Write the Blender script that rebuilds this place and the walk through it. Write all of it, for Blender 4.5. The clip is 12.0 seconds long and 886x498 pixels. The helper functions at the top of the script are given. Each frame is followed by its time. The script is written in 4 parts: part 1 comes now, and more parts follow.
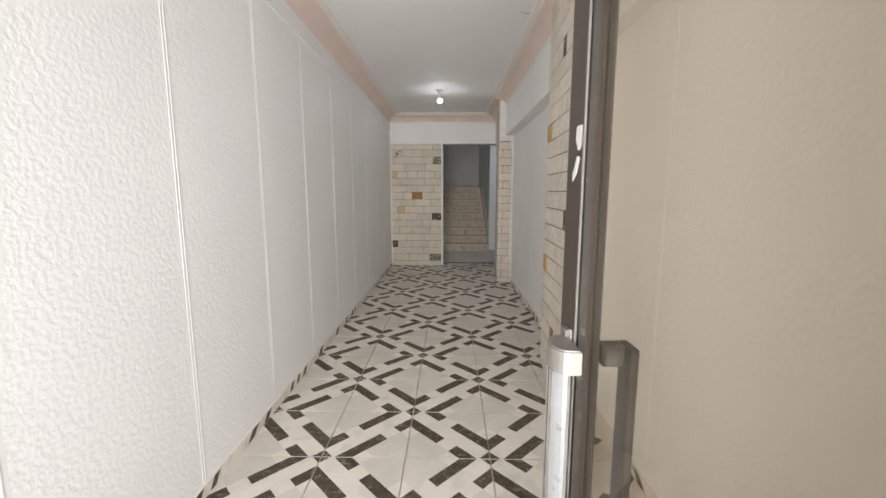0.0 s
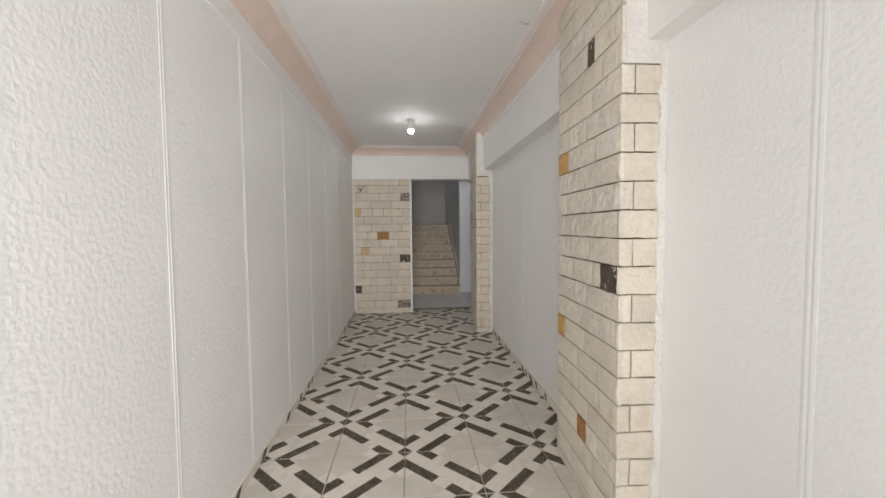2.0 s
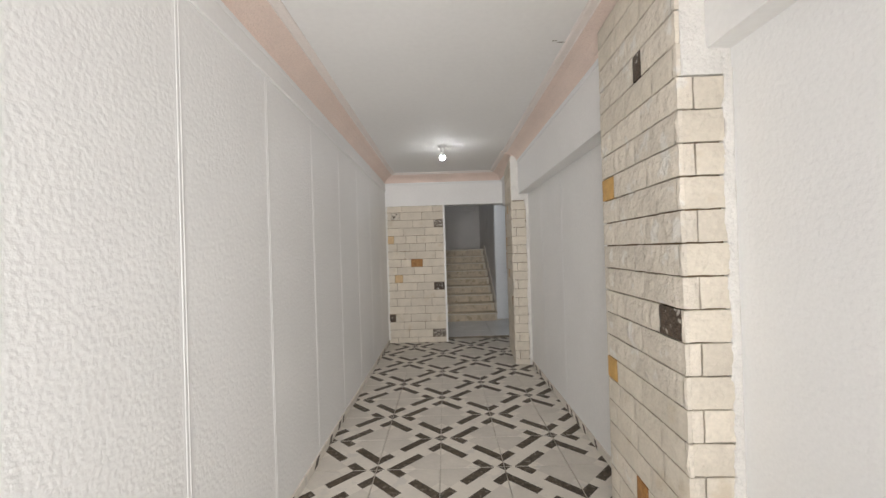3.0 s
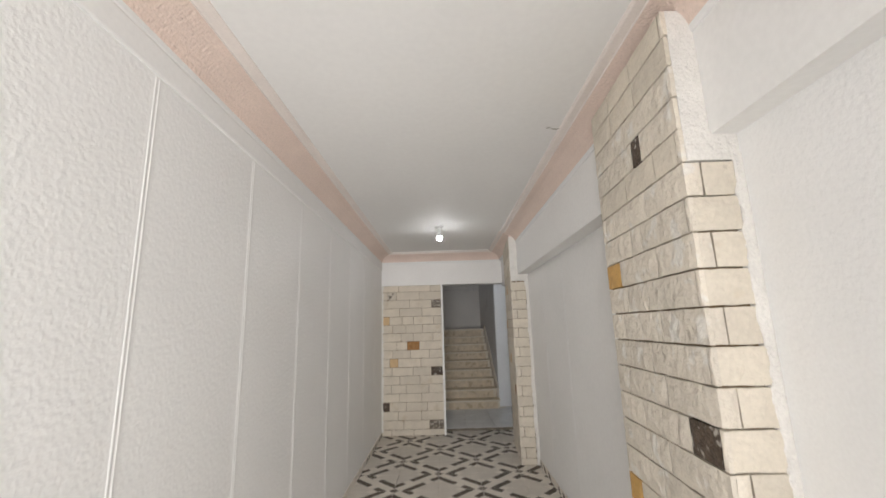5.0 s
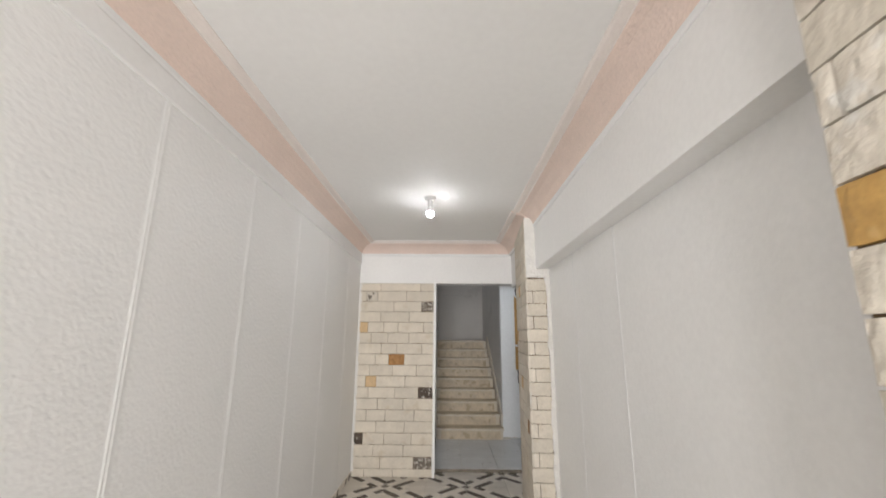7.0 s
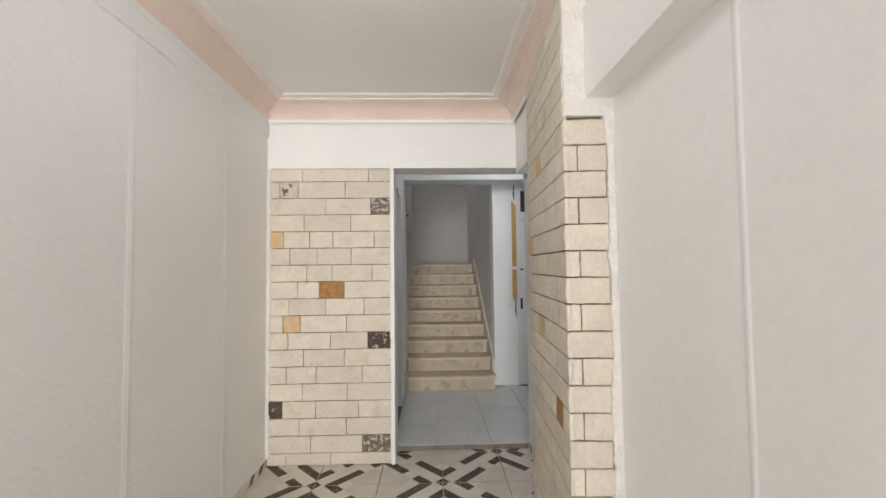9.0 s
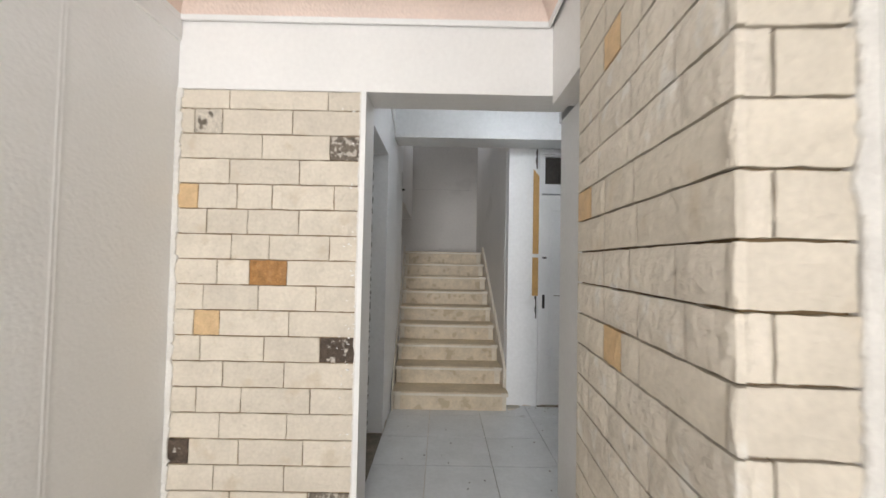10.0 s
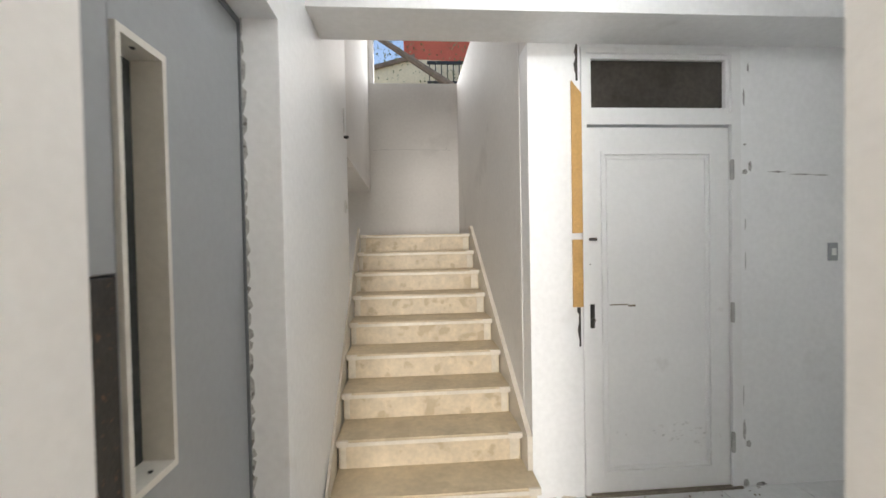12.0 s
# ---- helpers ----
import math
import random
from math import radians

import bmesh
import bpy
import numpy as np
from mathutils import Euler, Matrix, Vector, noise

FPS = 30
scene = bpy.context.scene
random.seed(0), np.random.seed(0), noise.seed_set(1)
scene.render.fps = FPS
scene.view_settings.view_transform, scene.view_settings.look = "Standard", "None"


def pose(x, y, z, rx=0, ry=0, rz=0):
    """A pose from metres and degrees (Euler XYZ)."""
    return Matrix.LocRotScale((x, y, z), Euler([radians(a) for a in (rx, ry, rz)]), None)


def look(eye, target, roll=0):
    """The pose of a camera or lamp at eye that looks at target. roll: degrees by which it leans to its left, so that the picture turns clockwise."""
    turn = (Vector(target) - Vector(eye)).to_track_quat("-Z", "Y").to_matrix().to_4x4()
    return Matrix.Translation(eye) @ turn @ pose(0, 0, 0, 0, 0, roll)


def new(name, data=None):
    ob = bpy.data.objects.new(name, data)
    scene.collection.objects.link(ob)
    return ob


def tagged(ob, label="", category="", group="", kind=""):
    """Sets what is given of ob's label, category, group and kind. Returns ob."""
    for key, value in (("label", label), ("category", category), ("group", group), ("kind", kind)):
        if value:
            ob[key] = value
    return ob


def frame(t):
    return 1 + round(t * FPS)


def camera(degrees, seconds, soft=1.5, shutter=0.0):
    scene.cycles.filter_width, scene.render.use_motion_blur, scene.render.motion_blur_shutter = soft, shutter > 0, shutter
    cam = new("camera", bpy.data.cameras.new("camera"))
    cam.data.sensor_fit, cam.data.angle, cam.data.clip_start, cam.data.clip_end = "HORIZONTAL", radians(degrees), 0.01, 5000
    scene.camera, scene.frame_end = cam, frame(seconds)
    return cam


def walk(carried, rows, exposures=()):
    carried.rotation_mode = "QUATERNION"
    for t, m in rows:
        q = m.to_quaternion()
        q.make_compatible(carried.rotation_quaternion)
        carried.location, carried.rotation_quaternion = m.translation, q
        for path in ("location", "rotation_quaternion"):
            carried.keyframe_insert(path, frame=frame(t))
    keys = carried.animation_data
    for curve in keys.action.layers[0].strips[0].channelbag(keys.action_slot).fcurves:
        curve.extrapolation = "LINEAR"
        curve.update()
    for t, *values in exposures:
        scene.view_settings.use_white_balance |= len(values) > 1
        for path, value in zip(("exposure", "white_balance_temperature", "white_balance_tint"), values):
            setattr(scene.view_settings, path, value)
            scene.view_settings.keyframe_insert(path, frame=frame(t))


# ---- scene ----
cam = camera(96.0, 12.0, shutter=0.3)
PATH = [
    (0, (0.232, -0.141, 1.369), (0.194, 1.839, 1.089), -0.0),
    (0.5, (0.233, 0.052, 1.348), (0.124, 2.032, 1.086), -0.1),
    (1, (0.227, 0.264, 1.363), (0.098, 2.246, 1.124), -0.2),
    (1.5, (0.141, 0.454, 1.374), (0.175, 2.446, 1.196), -0.6),
    (2, (0.048, 0.591, 1.429), (0.214, 2.581, 1.324), -0.5),
    (2.5, (0.063, 0.706, 1.446), (0.074, 2.706, 1.44), -1.3),
    (2.7, (0.073, 0.731, 1.478), (0.068, 2.731, 1.487), -1.6),
    (4.3, (0.088, 0.889, 1.525), (0.04, 2.889, 1.527), -1.6),
    (4.5, (0.097, 0.892, 1.534), (0.019, 2.888, 1.631), -1.7),
    (5, (0.122, 0.945, 1.581), (0.12, 2.907, 1.965), -1.7),
    (5.5, (0.093, 1.225, 1.589), (0.128, 3.152, 2.122), -1.1),
    (6, (0.08, 1.517, 1.626), (0.126, 3.441, 2.169), -1.1),
    (6.5, (0.176, 1.911, 1.612), (0.133, 3.823, 2.199), -0.5),
    (6.8, (0.225, 2.13, 1.588), (0.158, 4.051, 2.143), 0.1),
    (7, (0.237, 2.278, 1.578), (0.211, 4.23, 2.011), 0.4),
    (7.5, (0.163, 2.755, 1.607), (0.208, 4.741, 1.837), -0.3),
    (7.7, (0.156, 2.884, 1.586), (0.218, 4.877, 1.746), -0.6),
    (9.3, (0.438, 4.586, 1.462), (0.487, 6.584, 1.547), -0.6),
    (9.5, (0.464, 4.799, 1.441), (0.483, 6.796, 1.548), 0.2),
    (10, (0.486, 5.294, 1.388), (0.494, 7.293, 1.447), 1.1),
    (10.5, (0.44, 5.788, 1.402), (0.514, 7.787, 1.385), 0.2),
    (11, (0.489, 6.22, 1.376), (0.55, 8.219, 1.364), -0.4),
    (11.5, (0.547, 6.618, 1.399), (0.642, 8.616, 1.391), 0.4),
    (12, (0.514, 6.997, 1.438), (0.652, 8.992, 1.401), -1.1),
]
EXPOSURES = [(0.0, -0.96, 6460, 10), (0.5, -1.03, 6470, 10), (1.5, -0.98, 6520, 10), (2.5, -0.80, 6480, 10), (4.5, -0.81, 6500, 10), (5.5, -0.72, 6520, 10), (6.5, -0.44, 6480, 10),
             (7.5, -0.24, 6480, 10), (9.5, 0.02, 6650, 10), (10.5, 0.28, 6280, 10), (11.0, 0.34, 6230, 10), (11.5, 0.54, 6550, 10), (12.0, 1.10, 6960, 10)]
walk(cam, [(t, look(eye, target, roll)) for t, eye, target, roll in PATH], EXPOSURES)

ENTRANCE_W, WINDOW_W, BULB_E, HALL_E = 110.0, 6.0, 205.0, 285.0

# ---- light ----
world = bpy.data.worlds.new("sky_world")
scene.world = world
world.use_nodes = True
wn = world.node_tree.nodes
sky = wn.new("ShaderNodeTexSky")
sky.sky_type = 'NISHITA'
sky.sun_disc = False
sky.sun_elevation = radians(48)
sky.sun_rotation = radians(-94)
wn["Background"].inputs["Strength"].default_value = 0.12
world.node_tree.links.new(sky.outputs["Color"], wn["Background"].inputs["Color"])

sun_data = bpy.data.lights.new("sun", 'SUN')
sun_data.energy, sun_data.angle, sun_data.color = 3.0, radians(0.5), (1.0, 0.95, 0.88)
sun = new("sun", sun_data)
sun.rotation_euler = (radians(42), 0, radians(-94))


def area_lamp(name, m, w, h, power, colour, spread=180):
    d = bpy.data.lights.new(name, 'AREA')
    d.shape, d.size, d.size_y, d.energy, d.color = 'RECTANGLE', w, h, power, colour
    d.spread = radians(spread)
    ob = new(name, d)
    ob.matrix_world = m
    return ob


# daylight in the street entrance and in the stair window
area_lamp("entrance_daylight", look((-0.10, -1.10, 1.3), (-0.42, 3.0, 1.3)), 1.5, 2.3, ENTRANCE_W, (1.0, 0.985, 0.97), 100)
area_lamp("stair_window_daylight", look((0.6, 12.05, 3.78), (0.6, 9.0, 1.2)), 1.0, 0.7, WINDOW_W, (0.97, 0.98, 1.0))


# ---- materials ----
def mat(name, colour, rough=0.6, var=0.08, var_scale=3.0, grain=0.04, grain_scale=60.0, bump=0.1, bump_scale=120.0,
        metal=0.0, per_object=0.0, bump_dist=0.004, tint=None, detail=4.0, blotch=None, spec=0.5):
    m = bpy.data.materials.new(name)
    m.use_nodes = True
    nt = m.node_tree
    n, l = nt.nodes, nt.links
    b = n["Principled BSDF"]
    b.inputs["Roughness"].default_value = rough
    b.inputs["Metallic"].default_value = metal
    b.inputs["Specular IOR Level"].default_value = spec
    co = n.new("ShaderNodeTexCoord")
    geo = n.new("ShaderNodeNewGeometry")
    pos = geo.outputs["Position"]

    def noise_tex(scale, det=4.0):
        t = n.new("ShaderNodeTexNoise")
        t.inputs["Scale"].default_value = scale
        t.inputs["Detail"].default_value = det
        l.new(pos, t.inputs["Vector"])
        return t.outputs["Fac"]

    def ramp(sock, lo, hi):
        r = n.new("ShaderNodeMapRange")
        r.inputs["From Min"].default_value, r.inputs["From Max"].default_value = 0.3, 0.7
        r.inputs["To Min"].default_value, r.inputs["To Max"].default_value = lo, hi
        l.new(sock, r.inputs["Value"])
        return r.outputs["Result"]

    big = ramp(noise_tex(var_scale), 1 - var, 1 + var)
    small = ramp(noise_tex(grain_scale), 1 - grain, 1 + grain)
    mul = n.new("ShaderNodeMath")
    mul.operation = 'MULTIPLY'
    l.new(big, mul.inputs[0])
    l.new(small, mul.inputs[1])
    fac = mul.outputs[0]
    if per_object:
        oi = n.new("ShaderNodeObjectInfo")
        r = n.new("ShaderNodeMapRange")
        r.inputs["To Min"].default_value, r.inputs["To Max"].default_value = 1 - per_object, 1 + per_object
        l.new(oi.outputs["Random"], r.inputs["Value"])
        m2 = n.new("ShaderNodeMath")
        m2.operation = 'MULTIPLY'
        l.new(fac, m2.inputs[0])
        l.new(r.outputs["Result"], m2.inputs[1])
        fac = m2.outputs[0]
    sc = n.new("ShaderNodeVectorMath")
    sc.operation = 'SCALE'
    sc.inputs[0].default_value = colour
    l.new(fac, sc.inputs["Scale"])
    col = sc.outputs["Vector"]
    if blotch:
        # worn or stained patches: (colour, threshold, scale, amount)
        bc, thr, bs, amount = blotch
        t = noise_tex(bs, 8.0)
        r = n.new("ShaderNodeMapRange")
        r.inputs["From Min"].default_value, r.inputs["From Max"].default_value = thr, thr + 0.08
        r.inputs["To Min"].default_value, r.inputs["To Max"].default_value = 0.0, amount
        l.new(t, r.inputs["Value"])
        mx = n.new("ShaderNodeMix")
        mx.data_type = 'RGBA'
        l.new(r.outputs["Result"], mx.inputs["Factor"])
        l.new(col, mx.inputs[6])
        mx.inputs[7].default_value = (*bc, 1)
        col = mx.outputs[2]
    l.new(col, b.inputs["Base Color"])
    if bump:
        bn = n.new("ShaderNodeBump")
        bn.inputs["Strength"].default_value = bump
        bn.inputs["Distance"].default_value = bump_dist
        l.new(noise_tex(bump_scale, detail), bn.inputs["Height"])
        l.new(bn.outputs["Normal"], b.inputs["Normal"])
    return m


WHITE_TEX = mat("textured_white_paint", (0.875, 0.87, 0.86), 0.45, 0.02, 1.5, 0.02, 90, 0.34, 54, bump_dist=0.0085, detail=2.5)
WHITE = mat("white_wall_paint", (0.875, 0.865, 0.85), 0.55, 0.025, 1.3, 0.02, 40, 0.25, 70, bump_dist=0.004)
CEIL = mat("ceiling_paint", (0.87, 0.86, 0.845), 0.7, 0.02, 0.8, 0.015, 30, 0.08, 60)
TRIMW = mat("white_plaster_moulding", (0.855, 0.85, 0.84), 0.5, 0.02, 2, 0.02, 50, 0.1, 90)
PEACH = mat("peach_textured_paint", (0.82, 0.67, 0.59), 0.5, 0.04, 4, 0.05, 80, 0.9, 75, bump_dist=0.007, detail=2.5)
PEACH_PALE = mat("pale_peach_paint", (0.85, 0.78, 0.735), 0.5, 0.03, 4, 0.03, 80, 0.15, 75)
HALLW = mat("hall_wall_paint", (0.85, 0.855, 0.86), 0.5, 0.03, 1.6, 0.03, 35, 0.22, 60, blotch=((0.56, 0.55, 0.53), 0.66, 2.3, 0.35))
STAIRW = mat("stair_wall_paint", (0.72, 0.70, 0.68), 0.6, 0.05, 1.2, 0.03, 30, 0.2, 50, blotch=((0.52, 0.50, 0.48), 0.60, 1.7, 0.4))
GROUT_PALE = mat("brown_mortar", (0.25, 0.18, 0.11), 0.9, 0.2, 8, 0.2, 150, 0.4, 200)
GROUT = mat("dark_brown_mortar", (0.20, 0.135, 0.07), 0.9, 0.2, 8, 0.2, 150, 0.4, 200)
PLASTER = mat("rough_white_plaster", (0.78, 0.755, 0.715), 0.8, 0.06, 12, 0.05, 120, 0.9, 45, bump_dist=0.012)
STONE = mat("cream_split_limestone", (0.715, 0.65, 0.555), 0.75, 0.07, 7, 0.05, 70, 0.95, 27, per_object=0.06, bump_dist=0.016, detail=4.0,
            blotch=((0.79, 0.765, 0.715), 0.58, 11.0, 0.7))
STONE_PALE = mat("pale_cream_limestone", (0.69, 0.625, 0.525), 0.75, 0.06, 7, 0.05, 70, 0.7, 26, per_object=0.06, bump_dist=0.012, detail=4.0,
                 blotch=((0.60, 0.51, 0.385), 0.60, 6.0, 0.6))
CHIPPED = mat("pale_chipped_stone", (0.62, 0.565, 0.48), 0.7, 0.15, 30, 0.1, 120, 0.8, 50, bump_dist=0.012, blotch=((0.09, 0.07, 0.05), 0.56, 20, 0.9))
AMBER = mat("amber_stone", (0.56, 0.335, 0.105), 0.6, 0.12, 15, 0.1, 90, 0.3, 60, blotch=((0.66, 0.46, 0.22), 0.60, 30, 0.5))
TAN = mat("tan_stone", (0.64, 0.45, 0.25), 0.65, 0.1, 15, 0.08, 90, 0.3, 60)
BROWN = mat("rust_brown_stone", (0.36, 0.175, 0.05), 0.6, 0.25, 25, 0.2, 120, 0.6, 60, blotch=((0.40, 0.22, 0.08), 0.56, 25, 0.7))
DARKST = mat("dark_brown_split_stone", (0.085, 0.06, 0.042), 0.6, 0.3, 30, 0.3, 150, 0.9, 70, bump_dist=0.012,
             blotch=((0.62, 0.58, 0.52), 0.59, 26, 0.85))
DARKSTREAK = mat("grey_streaked_stone", (0.17, 0.14, 0.11), 0.6, 0.3, 30, 0.3, 150, 0.9, 60, bump_dist=0.012,
                 blotch=((0.60, 0.55, 0.48), 0.50, 34, 0.8))
TILE_L = mat("pale_marble_glaze", (0.76, 0.71, 0.635), 0.5, 0.05, 6, 0.03, 45, 0.02, 60, per_object=0.025, spec=0.3,
             blotch=((0.62, 0.59, 0.545), 0.55, 9.0, 0.6))
TILE_G = mat("grey_marble_glaze", (0.66, 0.615, 0.55), 0.5, 0.06, 6, 0.03, 45, 0.02, 60, per_object=0.03, spec=0.3)
TILE_D = mat("dark_taupe_marble_glaze", (0.088, 0.068, 0.048), 0.5, 0.35, 22, 0.25, 60, 0.02, 60, per_object=0.12, spec=0.3,
             blotch=((0.24, 0.21, 0.175), 0.57, 30, 0.75))
TILE_GROUT = mat("floor_grout", (0.60, 0.555, 0.49), 0.85, 0.1, 10, 0.1, 100, 0.2, 150)
HALL_TILE = mat("white_hall_tile_glaze", (0.68, 0.69, 0.69), 0.25, 0.05, 4, 0.04, 40, 0.02, 60, per_object=0.03,
                blotch=((0.42, 0.41, 0.39), 0.67, 5.5, 0.5))
STEP = mat("worn_cream_marble", (0.60, 0.49, 0.335), 0.45, 0.12, 5, 0.08, 30, 0.12, 60, blotch=((0.50, 0.40, 0.265), 0.55, 6.5, 0.7))
RISER = mat("stained_marble_riser", (0.62, 0.52, 0.38), 0.5, 0.12, 9, 0.08, 40, 0.15, 60, blotch=((0.40, 0.31, 0.19), 0.56, 10, 0.7))
RISER_END = mat("pale_riser_end_marble", (0.66, 0.595, 0.49), 0.5, 0.1, 14, 0.06, 50, 0.1, 80)
NOSE = mat("pale_marble_nosing", (0.69, 0.63, 0.54), 0.4, 0.06, 9, 0.05, 50, 0.08, 80)
ALU = mat("dark_brown_aluminium", (0.052, 0.036, 0.026), 0.45, 0.08, 4, 0.06, 120, 0.04, 200, blotch=((0.16, 0.14, 0.12), 0.66, 45, 0.5))
ALU_DUST = mat("dusty_brown_aluminium", (0.034, 0.027, 0.021), 0.6, 0.2, 10, 0.15, 90, 0.2, 150, blotch=((0.13, 0.115, 0.10), 0.62, 35, 0.7))
EDGE = mat("worn_edge_paint", (0.20, 0.18, 0.16), 0.5, 0.15, 20, 0.1, 90, 0.1, 120)
PUTTY = mat("grey_putty", (0.46, 0.45, 0.44), 0.8, 0.25, 25, 0.2, 90, 0.5, 80, blotch=((0.12, 0.11, 0.10), 0.57, 30, 0.8))
STRIP = mat("bright_handle_strip", (0.40, 0.41, 0.42), 0.32, 0.08, 8, 0.06, 120, 0.05, 200, metal=0.3, blotch=((0.20, 0.19, 0.18), 0.63, 40, 0.6))
SILVER = mat("satin_aluminium", (0.36, 0.345, 0.32), 0.5, 0.05, 6, 0.05, 90, 0.05, 200, metal=0.8)
PAPER = mat("torn_white_paper", (0.68, 0.67, 0.65), 0.8, 0.04, 20, 0.03, 100, 0.3, 80)
DOORW = mat("old_white_gloss_paint", (0.82, 0.82, 0.82), 0.4, 0.03, 2, 0.02, 40, 0.12, 30, blotch=((0.55, 0.53, 0.50), 0.68, 4.0, 0.5))
WOOD = mat("raw_orange_wood", (0.56, 0.33, 0.115), 0.6, 0.1, 6, 0.1, 90, 0.15, 120)
BLACK = mat("blackened_metal", (0.025, 0.022, 0.02), 0.5, 0.3, 20, 0.2, 90, 0.3, 90, blotch=((0.16, 0.08, 0.04), 0.6, 60, 0.7))
STEEL = mat("dull_hinge_steel", (0.42, 0.41, 0.40), 0.5, 0.1, 20, 0.1, 90, 0.1, 90, metal=0.6)
LIFT = mat("grey_lift_paint", (0.32, 0.335, 0.35), 0.42, 0.04, 2, 0.03, 40, 0.06, 80)
LIFT_D = mat("dark_grey_lift_paint", (0.16, 0.175, 0.19), 0.45, 0.05, 2, 0.04, 40, 0.06, 80)
LIFT_FR = mat("cream_window_frame_paint", (0.66, 0.635, 0.58), 0.45, 0.05, 6, 0.04, 50, 0.1, 70)
DARKGLASS = mat("dark_dusty_glass", (0.045, 0.05, 0.05), 0.18, 0.2, 4, 0.15, 60, 0.02, 60)
TRANSOM = mat("dirty_transom_glass", (0.055, 0.047, 0.04), 0.22, 0.3, 4, 0.15, 40, 0.02, 60)
PLASTIC = mat("white_plastic", (0.78, 0.78, 0.77), 0.35, 0.02, 10, 0.02, 60, 0)
CONCRETE = mat("street_concrete", (0.30, 0.29, 0.27), 0.9, 0.12, 1.2, 0.1, 40, 0.3, 60)
CEMENT = mat("dark_cement_patch", (0.22, 0.19, 0.15), 0.95, 0.25, 12, 0.2, 90, 0.6, 70)
DIRT = mat("beige_wall_dirt", (0.60, 0.55, 0.475), 0.8, 0.12, 14, 0.1, 70, 0.3, 60)
SCUFF = mat("grey_scuffed_paint", (0.74, 0.735, 0.73), 0.6, 0.15, 20, 0.1, 80, 0.1, 60)
FACADE_RED = mat("red_render", (0.42, 0.10, 0.065), 0.85, 0.12, 1.5, 0.1, 20, 0.2, 30)
FACADE_CREAM = mat("cream_render", (0.66, 0.58, 0.42), 0.85, 0.1, 1.5, 0.08, 20, 0.2, 30)
IRON = mat("black_iron", (0.02, 0.02, 0.022), 0.5, 0.1, 5, 0.1, 60, 0.1, 90)
BARK = mat("grey_brown_bark", (0.17, 0.13, 0.10), 0.9, 0.25, 6, 0.2, 40, 0.7, 30)
LEAF = mat("dusty_green_leaf", (0.085, 0.115, 0.045), 0.6, 0.2, 5, 0.15, 40, 0.1, 60, per_object=0.1)


def emitter(name, colour, strength):
    m = bpy.data.materials.new(name)
    m.use_nodes = True
    b = m.node_tree.nodes["Principled BSDF"]
    b.inputs["Base Color"].default_value = (0.9, 0.9, 0.9, 1)
    b.inputs["Emission Color"].default_value = (*colour, 1)
    b.inputs["Emission Strength"].default_value = strength
    return m


BULB = emitter("lit_bulb_glass", (0.96, 0.98, 1.0), BULB_E)
BULB_HALL = emitter("lit_cool_bulb_glass", (0.89, 0.945, 1.0), HALL_E)


def smoked_glass():
    m = bpy.data.materials.new("smoked_glass")
    m.use_nodes = True
    nt = m.node_tree
    n, l = nt.nodes, nt.links
    out = n["Material Output"]
    n.remove(n["Principled BSDF"])
    tr = n.new("ShaderNodeBsdfTransparent")
    tr.inputs["Color"].default_value = (0.87, 0.825, 0.76, 1)
    gl = n.new("ShaderNodeBsdfGlossy")
    gl.inputs["Roughness"].default_value = 0.03
    dust = n.new("ShaderNodeBsdfDiffuse")
    dust.inputs["Color"].default_value = (0.62, 0.57, 0.50, 1)
    tex = n.new("ShaderNodeTexNoise")
    tex.inputs["Scale"].default_value = 9
    tex.inputs["Detail"].default_value = 7
    mr = n.new("ShaderNodeMapRange")
    mr.inputs["To Min"].default_value, mr.inputs["To Max"].default_value = 0.02, 0.05
    l.new(tex.outputs["Fac"], mr.inputs["Value"])
    m1 = n.new("ShaderNodeMixShader")
    l.new(mr.outputs["Result"], m1.inputs["Fac"])
    l.new(tr.outputs[0], m1.inputs[1])
    l.new(dust.outputs[0], m1.inputs[2])
    lw = n.new("ShaderNodeLayerWeight")
    lw.inputs["Blend"].default_value = 0.5
    fr = n.new("ShaderNodeMath")
    fr.operation = 'POWER'
    fr.inputs[1].default_value = 6.0
    l.new(lw.outputs["Facing"], fr.inputs[0])
    m2 = n.new("ShaderNodeMixShader")
    l.new(fr.outputs[0], m2.inputs["Fac"])
    l.new(m1.outputs[0], m2.inputs[1])
    l.new(gl.outputs[0], m2.inputs[2])
    l.new(m2.outputs[0], out.inputs["Surface"])
    return m


GLASS = smoked_glass()


# ---- mesh helpers ----
def to_object(name, bm, mats, parent=None, smooth=False):
    me = bpy.data.meshes.new(name)
    bm.normal_update()
    bm.to_mesh(me)
    bm.free()
    for m in (mats if isinstance(mats, (list, tuple)) else [mats]):
        me.materials.append(m)
    if smooth:
        for p in me.polygons:
            p.use_smooth = True
    ob = new(name, me)
    if parent:
        ob.parent = parent
    return ob


def part(name, bm, material, parent, label="", smooth=False):
    ob = to_object(name, bm, material, parent, smooth)
    return tagged(ob, label) if label else ob


def structure(name, bm, material, label, category, smooth=False):
    return tagged(to_object(name, bm, material, None, smooth), label, category, kind="structure")


def thing(name, at, label, category, group=""):
    e = new(name)
    e.empty_display_size = 0.1
    e.location = at
    tagged(e, label, category, group)
    bpy.context.view_layer.update()
    return e


